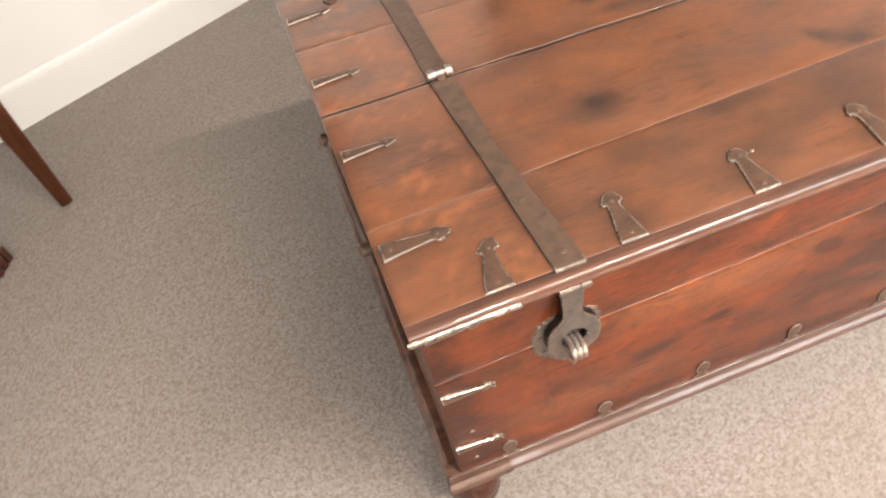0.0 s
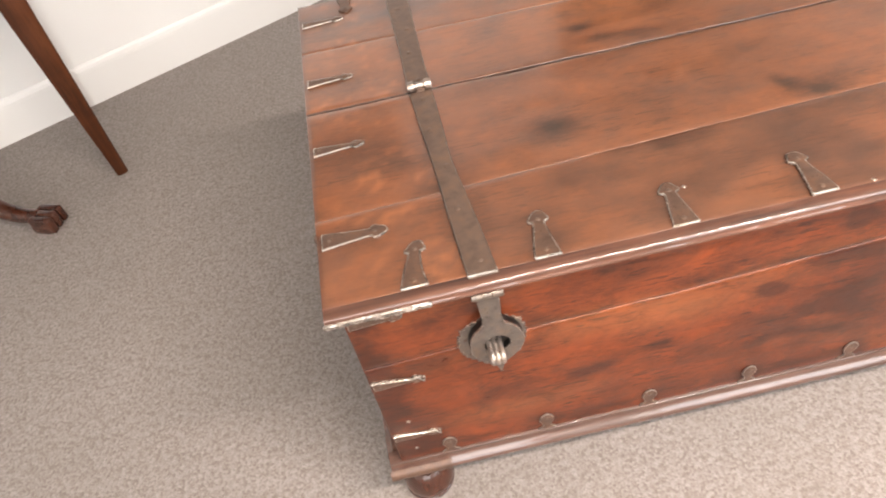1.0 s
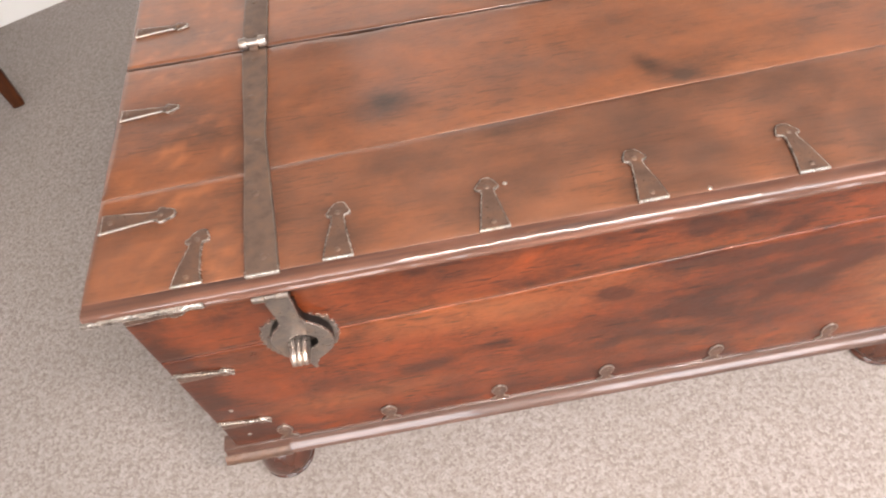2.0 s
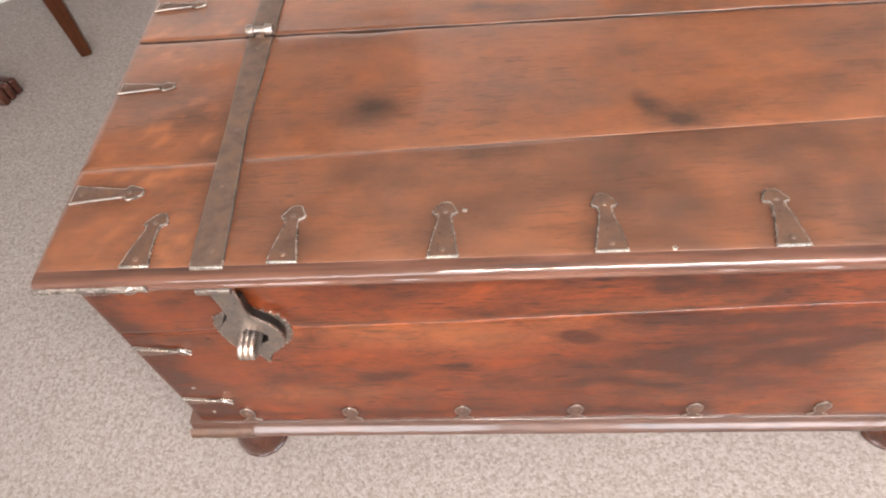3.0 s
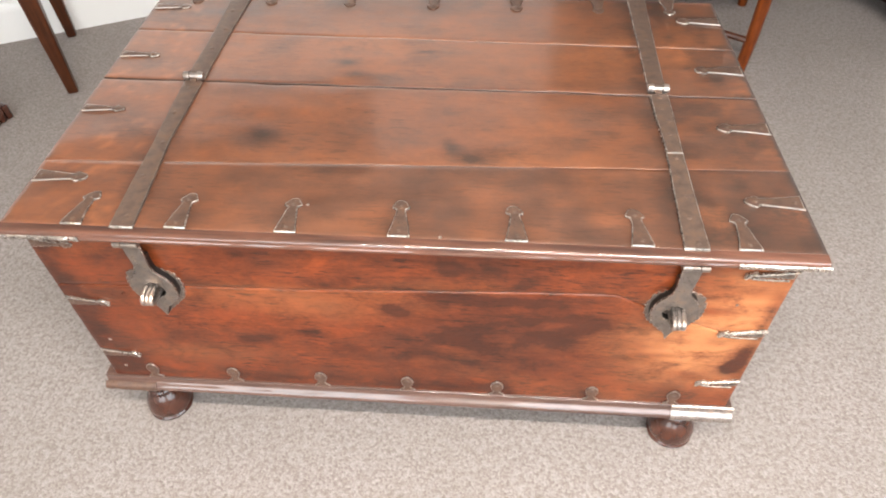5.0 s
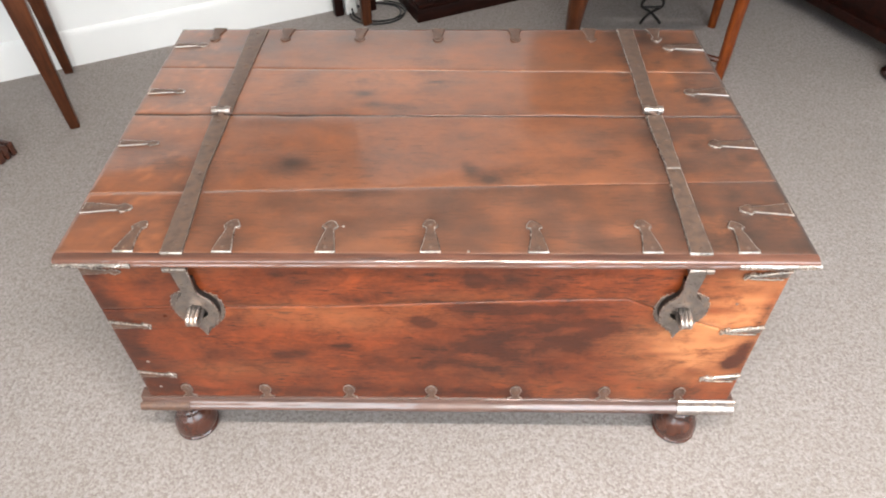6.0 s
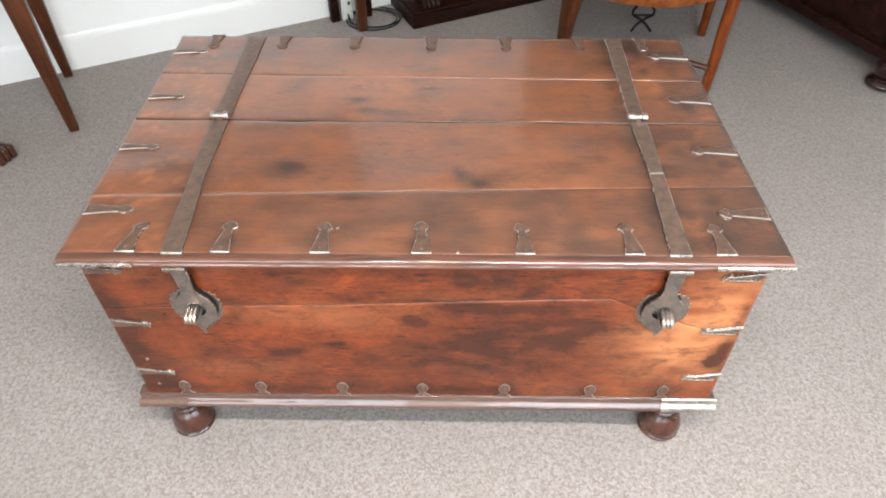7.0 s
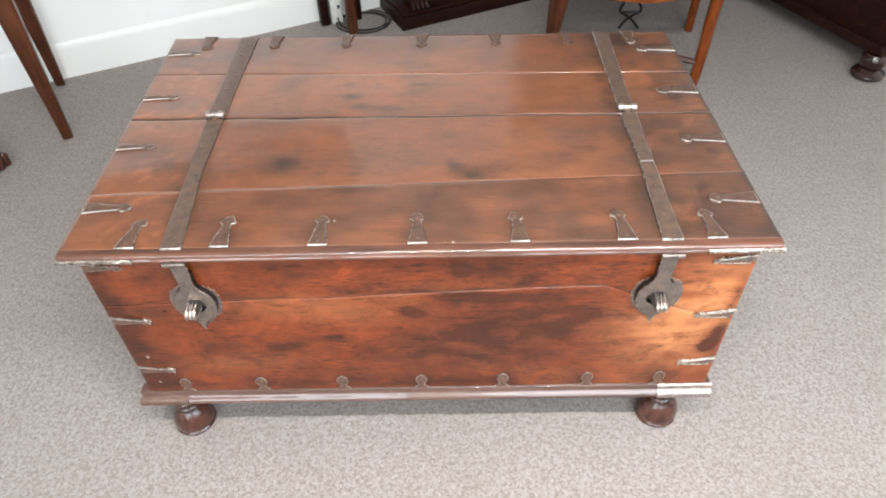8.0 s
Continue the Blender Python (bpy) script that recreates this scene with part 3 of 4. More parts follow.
def board(name, x0, x1, lo, hi, thick, to_world, values, label, step=0.008, roll=0.0022, uneven=0.0007, parent=None, material=CHEST, gap_shade=()):
    """A solid plank: a fine face with rolled edges and a slight unevenness, sides and back; lo(x), hi(x) are its long edges."""
    nx, ny = max(2, int((x1 - x0) / step)), max(3, int((hi(x0) - lo(x0)) / step))
    fx = [0.0, roll * 0.35, roll] + [roll + (x1 - x0 - 2 * roll) * i / nx for i in range(1, nx)] + [x1 - x0 - roll, x1 - x0 - roll * 0.35, x1 - x0]
    drop = [roll, roll * 0.3, 0.0]
    bm = bmesh.new()
    grid, vals = [], []
    for i, dx in enumerate(fx):
        x = x0 + dx
        a, b = lo(x), hi(x)
        fy = [0.0, roll * 0.35, roll] + [roll + (b - a - 2 * roll) * j / ny for j in range(1, ny)] + [b - a - roll, b - a - roll * 0.35, b - a]
        ex = drop[min(i, len(fx) - 1 - i)] if min(i, len(fx) - 1 - i) < 3 else 0.0
        row = []
        for j, dy in enumerate(fy):
            ey = drop[min(j, len(fy) - 1 - j)] if min(j, len(fy) - 1 - j) < 3 else 0.0
            h = -max(ex, ey) + uneven * (noise.noise(Vector((x * 4, (a + dy) * 11, 30.0))) + 0.5 * noise.noise(Vector((x * 11, (a + dy) * 28, 35.0))))
            row.append(bm.verts.new(to_world(x, a + dy, h)))
            vals.append((1.0, 0.0, 0.0) if (0 in gap_shade and j < 2) or (1 in gap_shade and j > len(fy) - 3) else values(x, a + dy))
        grid.append(row)
    for r, s in zip(grid, grid[1:]):
        for k in range(len(r) - 1):
            bm.faces.new((r[k], s[k], s[k + 1], r[k + 1]))
    rim = [r[0] for r in grid] + grid[-1][1:] + [r[-1] for r in grid[-2::-1]] + grid[0][-2:0:-1]
    push = to_world(0, 0, -thick) - to_world(0, 0, 0)
    low = [bm.verts.new(v.co + push) for v in rim]
    for i in range(len(rim)):
        j = (i + 1) % len(rim)
        bm.faces.new((rim[j], rim[i], low[i], low[j]))
    bm.faces.new(low)
    fix(bm)
    vals += [(1.0 if gap_shade else 0.3, 0.0, 0.0)] * len(low)
    ob = part(name, bm, material, parent or chest, label)
    for key, k in (("stain_shade", 0), ("wear_lit", 1), ("deep", 2)):
        layer = ob.data.attributes.new(key, "FLOAT", "POINT")
        layer.data.foreach_set("value", [v[k] for v in vals])
    return ob


def lean(x):
    """The old lid is slightly out of square: its ends lean inwards towards the back, the right one more."""
    return -0.008 - 0.019 * x


def back_edge(x):
    return 0.807 - 0.016 * x


def on_lid(x, y, h):
    return Vector((x + lean(x) * y, y, TOP + h))


def on_front(x, z, h):
    return Vector((x, FRONT - h, z))


def crack_front(x):
    return 0.1745 + 0.0255 * x + 0.0015 * noise.noise(Vector((x * 9, 1, 0)))


def crack_back(x):
    return 0.618 - 0.028 * x + 0.0015 * noise.noise(Vector((x * 8, 2, 0)))


def gap_line(x):
    return 0.4285 - 0.0135 * x + 0.0012 * noise.noise(Vector((x * 14, 3, 0)))


NOSE = 0.020
board("lid_plank", X0, X1, lambda x: NOSE, lambda x: crack_front(x) - 0.0004, 0.0163, on_lid, top_values, roll=0.0004, label="red-brown polished plank with iron stains", material=CHEST_TOP)
# plank edges at the leaf gap are coloured dark, for the shade inside it
board("lid_plank", X0, X1, lambda x: crack_front(x) + 0.0004, lambda x: gap_line(x) - 0.0030 - 0.0024 * max(0, noise.noise(Vector((x * 7, 5, 0)))) - 0.0032 * math.exp(-((x - 0.344) / 0.034) ** 4), 0.0163, on_lid, top_values, roll=0.0005, gap_shade=(1,), label="red-brown polished plank with a round dark knot", material=CHEST_TOP)
board("lid_plank", X0, X1, lambda x: gap_line(x) + 0.0022 + 0.0024 * max(0, noise.noise(Vector((x * 6, 6, 0)))), lambda x: crack_back(x) - 0.0005, 0.0163, on_lid, top_values, roll=0.0011, gap_shade=(0,), label="red-brown polished plank behind the hinges", material=CHEST_TOP)
board("lid_plank", X0, X1, lambda x: crack_back(x) + 0.0005, lambda x: back_edge(x) - 0.010, 0.0163, on_lid, top_values, roll=0.0012, label="red-brown polished plank at the lid's back", material=CHEST_TOP)

nose = [(0.0, -0.0168), (NOSE - 0.0050, -0.0185), (NOSE - 0.0022, -0.0176), (NOSE - 0.0004, -0.0156), (NOSE, -0.0132), (NOSE - 0.0004, -0.0114), (NOSE - 0.0014, -0.0102), (NOSE - 0.0018, -0.0090), (NOSE - 0.0021, -0.0072),
        (NOSE - 0.0025, -0.0048), (NOSE - 0.0038, -0.0029), (NOSE - 0.0062, -0.0018), (NOSE - 0.0095, -0.0010), (NOSE - 0.0125, -0.0005), (0.0008, -0.0003), (0.0, -0.0002)]
part("edge_moulding", swept(nose, (X0, NOSE, TOP), (X1, NOSE, TOP), (0, -1, 0), 150, 0.0006, 2.0), MOULD, chest, "worn double-beaded front edge of the lid")
thin = [(0.0, -0.0168), (0.007, -0.0172), (0.0095, -0.015), (0.0100, -0.010), (0.0085, -0.0045), (0.004, -0.0008), (0.0, -0.0002)]
part("edge_moulding", swept(thin, (X0 + lean(0) * 0.80, back_edge(0) - 0.010, TOP), (X1 + lean(1.27) * 0.78, back_edge(1.27) - 0.010, TOP), (0, 1, 0), 60, 0.0008, 13.0), CHEST_END, chest)

CRACK = ((0.0, 0.518), (0.256, 0.528), (0.483, 0.534), (0.795, 0.549), (0.988, 0.556), (1.047, 0.525), (1.130, 0.488), (1.192, 0.464), (1.26, 0.468))


def crack_line(x):
    return interp(x, CRACK) + 0.0012 * noise.noise(Vector((x * 16, 7, 0)))


board("front_board", BX0, BX1, lambda x: crack_line(x) + 0.0008, lambda x: 0.6668, 0.022, on_front, front_values, "orange-red front plank with dark figure")
board("front_board", BX0, BX1, lambda x: 0.215, lambda x: crack_line(x) - 0.0008, 0.022, on_front, front_values, "orange-red front plank with dark knots")
for x, o in ((BX0, 1), (BX1, -1)):
    part("side_board", block((0.022, 0.74, 0.4515), (x + o * 0.0115, 0.425, 0.215), 0.002), CHEST_END, chest)
part("back_board", block((BX1 - BX0 - 0.05, 0.022, 0.4515), (0.634, 0.783, 0.215), 0.002), CHEST_END, chest)
part("bottom_board", block((BX1 - BX0 - 0.05, 0.70, 0.02), (0.634, 0.42, 0.205), 0.002), CHEST_END, chest)

base = [(-0.02, 0.194), (0.008, 0.193), (0.0145, 0.1955), (0.0180, 0.2005), (0.0176, 0.2046), (0.0156, 0.2078), (0.0124, 0.2106), (0.0092, 0.2128), (0.0066, 0.2154), (0.0054, 0.2185), (0.0050, 0.2286), (0.0042, 0.2292), (0.0, 0.2293), (-0.02, 0.2293)]
part("base_moulding", swept(base, (-0.010, FRONT, 0), (1.266, FRONT, 0), (0, -1, 0), 110, 0.0005, 21.0), BASE_WOOD, chest, "front base moulding, its lit grey haze in the colour")
for x, o in ((0.002, -1), (BX1 + 0.001, 1)):
    part("base_moulding", swept(base, (x, FRONT + 0.022, 0), (x, 0.795, 0), (o, 0, 0), 50, 0.0008, 25.0 + o), MOULD, chest)

foot_profile = [(0.036, 0.0), (0.0470, 0.002), (0.0505, 0.006), (0.0505, 0.010), (0.0475, 0.0128), (0.0462, 0.0145), (0.0490, 0.0170), (0.0505, 0.0210), (0.0500, 0.030), (0.0475, 0.041), (0.0435, 0.052), (0.0380, 0.062), (0.0320, 0.069), (0.0275, 0.0725), (0.0265, 0.0755), (0.0300, 0.079),
                (0.0315, 0.083), (0.0295, 0.087), (0.0255, 0.0895), (0.0250, 0.093), (0.0290, 0.096), (0.0300, 0.100), (0.0280, 0.104), (0.0245, 0.107), (0.0240, 0.120), (0.0300, 0.136), (0.0370, 0.150), (0.0370, 0.205)]
for x, y in ((0.036, 0.095), (1.203, 0.099), (0.046, 0.72), (1.205, 0.72)):
    part("foot", lathe(foot_profile, (x, y, 0), 32), FOOT, chest, "dark turned bun foot")


# hand-forged iron
def nail(at, facing, parent, r=0.0042, mat=IRON):
    ob = basis(at, (1, 0, 0) if abs(facing[0]) < 0.5 else (0, 1, 0), (0, 1, 0) if abs(facing[2]) > 0.5 else (0, 0, 1))
    if (ob.to_3x3() @ Vector((0, 0, 1))).dot(Vector(facing)) < 0:
        ob = ob @ pose(0, 0, 0, 180)
    part("nail", lathe([(r, -0.001), (r * 0.95, 0.0004), (r * 0.7, 0.0010), (r * 0.2, 0.0013)], around=10, m=ob), mat, parent)


def bracket(origin, along, across, length, wide, parent=None, thick=0.0042, bend=0.0, curl=1.0, rim=None, face=BRACKET_IRON):
    """A tapering iron tongue with a three-lobed head."""
    b, L = wide / 2, length
    half = [(b, 0.0), (b * 0.96, 0.07 * L), (b * 0.76, 0.30 * L), (b * 0.58, 0.52 * L), (b * 0.46, 0.68 * L), (b * 0.47, 0.745 * L), (b * 0.66 * curl, 0.755 * L), (b * 0.80 * curl, 0.775 * L), (b * 0.80 * curl, 0.825 * L), (b * 0.66, 0.865 * L), (b * 0.54, 0.92 * L), (b * 0.34, 0.98 * L)]
    outline = [(x + bend * (y / L) ** 2, y) for x, y in half] + [(bend, L)] + [(-x + bend * (y / L) ** 2, y) for x, y in half[::-1]]
    outline = [(x + 0.0011 * noise.noise(Vector((x * 90, y * 60, origin[0] * 20 + origin[1] * 31))), y + 0.0008 * noise.noise(Vector((y * 70, x * 50, 5 + origin[0] * 17)))) for x, y in outline]
    m = basis(origin, across, along)
    # the highlight on the front end is put on as BRIGHT_IRON
    ob = part("bracket", plate(outline, thick, m, 0.0018, worn_lit=0.004), face, parent or chest, rim=rim or EDGE_IRON, worn_lit=BRIGHT_IRON)
    normal = m.to_3x3() @ Vector((0, 0, 1))
    for v in (0.14, 0.80):
        nail(m @ Vector((bend * v * v, v * L, thick)), tuple(normal), ob, 0.0036)
    return ob


def lid_bar(x, way, y, length, wide, parent):
    """A bright bar standing for the glint on the front edge of a bracket on the lid's end, from its base to the neck.
    """
    line = curved([(x, y - wide * 0.48, TOP + 0.003), (x + way * length * 0.35, y - wide * 0.36, TOP + 0.0036), (x + way * length * 0.70, y - wide * 0.24, TOP + 0.0032)], 5)
    part("raised_edge", tube(line, [0.0017 - 0.00007 * k for k in range(len(line))], 8), KNUCKLE, parent, "bright bar giving the edge its glint")


for i, x in enumerate(LID_FRONT):
    bracket((x, NOSE - 0.001, TOP - 0.0005), (0.05 * (-1) ** i * 0.3, 1, 0), (1, 0, 0), 0.078 + 0.003 * (i % 2), 0.036, bend=(0.013, 0.007, 0.001, -0.003, -0.007, -0.008, -0.010)[i])
for i, y in enumerate(LID_LEFT):
    length, wide = (0.092, 0.030) if i == 0 else (0.082, 0.022)
    b = bracket((X0 + 0.006 + lean(0) * y, y, TOP - 0.0005), (1, 0, 0), (0, -1, 0), length, wide, rim=EDGE_IRON)
    lid_bar(X0 + 0.007 + lean(0) * y, 1, y, length, wide, b)
for i, y in enumerate(LID_RIGHT):
    b = bracket((X1 - 0.004 + lean(1.27) * y, y, TOP - 0.0005), (-1, 0, 0), (0, 1, 0), 0.092, 0.033, rim=EDGE_IRON)
    lid_bar(X1 - 0.005 + lean(1.27) * y, -1, y, 0.092, 0.033, b)
# rims coloured unlit at the back, save for the rightmost bracket
for x in LID_BACK:
    bracket((x, back_edge(x) - 0.004, TOP - 0.0005), (0, -1, 0), (-1, 0, 0), 0.066, 0.034, rim=EDGE_IRON if x > 1.1 else BRACKET_IRON)


def raised_edge(x0, x1, z0, z1, up, radius, parent):
    """A bright bar standing for the glint on a front bracket's upper edge; it bows a little and hooks down at its tip.
    """
    line = curved([(x0, 0.0, z0 + up), (x0 * 0.6 + x1 * 0.4, 0.0, z0 * 0.6 + z1 * 0.4 + up * 0.85), (x0 * 0.25 + x1 * 0.75, 0.0, z0 * 0.25 + z1 * 0.75 + up * 0.62), (x0 * 0.12 + x1 * 0.88, 0.0, z0 * 0.12 + z1 * 0.88 + up * 0.75), (x1, 0.0, z1 - 0.003)], 5)
    part("raised_edge", tube([(p.x, FRONT - 0.0045, p.z) for p in line], radius, 8), BRIGHT_IRON, parent, "bright bar giving the edge its glint")


for z in (0.477, 0.312):
    b = bracket((BX0 + 0.003, FRONT + 0.0005, z), (1, 0, -0.06), (0, 0, -1), 0.080, 0.024, rim=EDGE_IRON)
    raised_edge(BX0 + 0.003, BX0 + 0.080, z, z - 0.006, 0.010, 0.0017, b)
# right brackets in paler irons, for the window light they catch
for z, bar in ((0.628, 0.0030), (0.474, 0.0036), (0.317, 0.0030)):
    b = bracket((BX1 - 0.003, FRONT + 0.0005, z), (-1, 0, -0.10), (0, 0, 1), 0.078, 0.021, rim=BRIGHT_IRON, face=HASP_IRON)
    raised_edge(BX1 - 0.002, BX1 - 0.079, z, z - 0.009, 0.008, bar, b)
    under = curved([(BX1 - 0.012, FRONT - 0.0045, z - 0.0125), (BX1 - 0.040, FRONT - 0.005, z - 0.0125), (BX1 - 0.068, FRONT - 0.0045, z - 0.0115)], 5)
    part("lower_edge", tube(under, 0.0016, 8), BRIGHT_IRON, b, "bright bar giving the edge its glint")
    nail((BX1 - 0.075, FRONT - 0.0035, z - 0.0085), (0, -1, 0), b, 0.0055, KNUCKLE)
bracket((BX0 + 0.003, FRONT + 0.0005, 0.630), (1, 0, -0.04), (0, 0, -1), 0.075, 0.020, rim=BRIGHT_IRON)
for x in TABS:
    half = [(0.0165, 0.0), (0.0150, 0.005), (0.0085, 0.008), (0.0065, 0.012), (0.0095, 0.016), (0.0125, 0.022), (0.0125, 0.027), (0.0100, 0.032), (0.0055, 0.0355)]
    outline = [(a, b * 1.36) for a, b in half + [(0.0, 0.037)] + [(-a, b) for a, b in half[::-1]]]
    tab = part("tab", plate(outline, 0.0042, basis((x, FRONT + 0.0005, 0.226), (1, 0, 0), (0, 0, 1)), 0.0016), BRACKET_IRON, chest, rim=KNUCKLE)
    nail((x, FRONT - 0.0038, 0.264), (0, -1, 0), tab, 0.0045)
for x, z in ((0.046, 0.354), (0.044, 0.262)):
    nail((x, FRONT, z), (0, -1, 0), chest, 0.004, BRIGHT_IRON)
nail((1.185, FRONT, 0.545), (0, -1, 0), chest, 0.003)

for x, y in ((0.482, 0.085), (0.700, 0.024)):
    nail((x, y, TOP), (0, 0, 1), chest, 0.003, BRIGHT_IRON)

# iron bands on the corners of the lid's edge and of the base; the right ones are coloured as lit
band = [(NOSE - 0.004, -0.0196), (NOSE - 0.0004, -0.0180), (NOSE + 0.0014, -0.0140), (NOSE + 0.0008, -0.0104), (NOSE - 0.0018, -0.0086), (NOSE - 0.005, -0.0120)]
for x0, x1, s in ((-0.006, 0.130, 31.0), (1.146, 1.279, 35.0)):
    part("corner_band", swept(band, (x0, NOSE, TOP), (x1, NOSE, TOP), (0, -1, 0), 26, 0.0016, s), BRIGHT_IRON if x0 > 0.5 else EDGE_IRON, chest, "thin iron band along the lid corner")
low_band = [(0.005, 0.1912), (0.015, 0.1930), (0.0198, 0.1985), (0.0198, 0.2045), (0.0176, 0.2092), (0.0135, 0.2128), (0.0100, 0.2155)]
tall_band = low_band + [(0.0076, 0.2188), (0.0072, 0.2280), (0.0040, 0.2298), (0.0030, 0.2050)]
for x0, x1, s in ((-0.013, 0.095, 41.0), (1.150, 1.269, 45.0)):
    part("corner_band", swept(tall_band if x0 > 0.5 else low_band + [(0.008, 0.2050)], (x0, FRONT, 0), (x1, FRONT, 0), (0, -1, 0), 26, 0.0008, s), KNUCKLE if x0 > 0.5 else BRACKET_IRON, chest, "thin iron band along the base corner")


def strap(centre, widths, y0, y1, thick, label, end=None, rim=None):
    """A long waisted iron strap across the lid."""
    n = 40
    ys = [y0 + (y1 - y0) * i / n for i in range(n + 1)]
    rough = [0.0005 * noise.noise(Vector((y * 30, centre(y) * 9, 3))) for y in ys]
    right = [(centre(y) + interp(y, widths) / 2 + r, y) for y, r in zip(ys, rough)]
    left = [(centre(y) - interp(y, widths) / 2 + r * 0.6, y) for y, r in zip(ys, rough)]
    # rims and front end get their highlights from lighter irons
    ob = part("strap", plate(right + left[::-1], thick, Matrix.Translation((0, 0, TOP - 0.0004)), 0.0016, worn_lit=y0 + 0.006), IRON, chest, label, rim=rim or HASP_IRON, worn_lit=end or EDGE_IRON)
    span = y1 - y0
    for f in (0.06, 0.30, 0.52, 0.74, 0.94):
        y = y0 + f * span
        nail((centre(y) + 0.004 * math.sin(f * 40), y, TOP - 0.0004 + thick), (0, 0, 1), ob, 0.005)
    return ob


strap(strap_left, ((0.0, 0.039), (0.10, 0.036), (0.235, 0.028), (0.33, 0.034), (0.42, 0.037)), 0.014, 0.420, 0.0052, "waisted iron strap on the lid's front leaf")
strap(strap_left, ((0.43, 0.038), (0.55, 0.036), (0.80, 0.044)), 0.431, 0.792, 0.0048, "iron strap on the lid's back leaf")
strap(strap_right, ((0.0, 0.039), (0.12, 0.033), (0.236, 0.029)), 0.015, 0.240, 0.0054, "tapering iron strap end riveted under the next", None, EDGE_IRON)
strap(strap_right, ((0.22, 0.026), (0.26, 0.028), (0.35, 0.033), (0.42, 0.034)), 0.2360, 0.410, 0.0078, "iron strap on the lid's front leaf", HASP_IRON, EDGE_IRON)
strap(strap_right, ((0.43, 0.034), (0.55, 0.034), (0.80, 0.040)), 0.420, 0.780, 0.0048, "iron strap on the lid's back leaf", None, EDGE_IRON)

# hinge knuckles standing on the gap
for cx, y in ((0.184, 0.422), (1.081, 0.418)):
    barrel = part("hinge_barrel", lathe([(0.0055, -0.020), (0.0075, -0.0195), (0.0088, -0.012), (0.0086, -0.0085), (0.0058, -0.0075), (0.0055, 0.0075), (0.0086, 0.0085), (0.0088, 0.013), (0.0075, 0.0195), (0.0055, 0.020)], around=16,
                  m=Matrix.Translation((cx, y + 0.004, TOP + 0.0115)) @ pose(0, 0, 0, 0, 90)), KNUCKLE, chest, "bright rubbed hinge knuckle")
    part("hinge_leaf", block((0.013, 0.020, 0.006), (cx, y + 0.003, TOP + 0.003), 0.0015), IRON, barrel)


def lock(cx, lean):
    """Scalloped lock plate on the board, a hasp hanging from the lid and a ribbed staple through it."""
    cz = 0.536
    pts = []
    for k in range(260):
        a = 2 * math.pi * k / 260
        r = 0.0455 + 0.0042 * abs(math.cos(a * 15)) + 0.0040 * (math.exp(-((a - 0.52) / 0.30) ** 2) + math.exp(-((a - math.pi + 0.52) / 0.30) ** 2))
        x, z = r * math.cos(a), r * math.sin(a)
        if z < -0.020:
            z -= 0.020 * max(0.0, 1 - abs(x) / 0.032) ** 1.4
        if z > 0.026:
            z += 0.006
        pts.append((x, z))
    lp = part("lock_plate", plate(pts, 0.003, basis((cx, FRONT + 0.0005, cz - 0.010), (1, 0, 0), (0, 0, 1)), 0.0004), HASP_IRON, chest, "scalloped iron lock plate", rim=BRIGHT_IRON)
    for a in (20, 70, 110, 160, 215, 325):
        nail((cx + 0.040 * math.cos(radians(a)), FRONT - 0.0025, cz - 0.010 + 0.040 * math.sin(radians(a))), (0, -1, 0), lp, 0.0032)
    # hasp: a tapering neck, a round body with an arched hole and a pointed tip; a black backing stands for the shade
    # behind it
    top = 0.121
    shape = [(0.0160, top), (0.0145, 0.085), (0.0130, 0.062), (0.0150, 0.048), (0.0210, 0.040), (0.0290, 0.032), (0.0360, 0.018), (0.0385, 0.002), (0.0370, -0.013), (0.0310, -0.027), (0.0200, -0.038), (0.0095, -0.047), (0.0042, -0.059), (0.0016, -0.070)]
    fine = []
    for (xa, za), (xb, zb) in zip(shape, shape[1:]):
        fine += [(xa + (xb - xa) * k / 2, za + (zb - za) * k / 2) for k in range(2)]
    fine.append(shape[-1])
    ring = [(x + lean * (1 - max(z, 0.0) / top), z) for x, z in fine + [(-x, z) for x, z in fine[::-1]]]
    hole = []
    for x, z in ring:
        a = math.atan2(z, x - lean)
        hole.append((lean + 0.0185 * math.cos(a), 0.0190 * math.sin(a) - 0.001))
    m = basis((cx, 0.0165, cz), (1, 0, 0), (0, 0, 1))
    hasp = part("hasp", plate(ring, 0.0035, m, 0.0008, hole), HASP_IRON, chest, "grey iron hasp hanging from the lid", rim=EDGE_IRON)
    low = [(x, z) for x, z in ring if z < 0.10]
    inner = [(x, z) for (x, z), (p, q) in zip(hole, ring) if q < 0.10]
    part("hasp_edge", plate(low, 0.0095, basis((cx, 0.0262, cz), (1, 0, 0), (0, 0, 1)), 0.0, inner), BLACK_IRON, hasp, "black backing for the shade behind the hasp")
    part("hinge_bar", lathe([(0.0045, -0.021), (0.006, -0.020), (0.0065, -0.007), (0.0050, -0.006), (0.0050, 0.006), (0.0065, 0.007), (0.006, 0.020), (0.0045, 0.021)], around=12, m=Matrix.Translation((cx, 0.007, cz + top)) @ pose(0, 0, 0, 0, 90)), HASP_IRON, hasp)
    # staple: three ribs side by side
    for k in (-1, 0, 1):
        arc = [Vector((cx + k * 0.0072, 0.008 - 0.021 * math.sin(a) ** 0.8, cz - 0.003 + 0.0105 * math.cos(a))) for a in [math.pi * (i + 0.02) / 12.2 for i in range(13)]]
        arc = [Vector((cx + k * 0.0072, FRONT - 0.003, cz + 0.0075))] + arc + [Vector((cx + k * 0.0072, FRONT - 0.003, cz - 0.0135))]
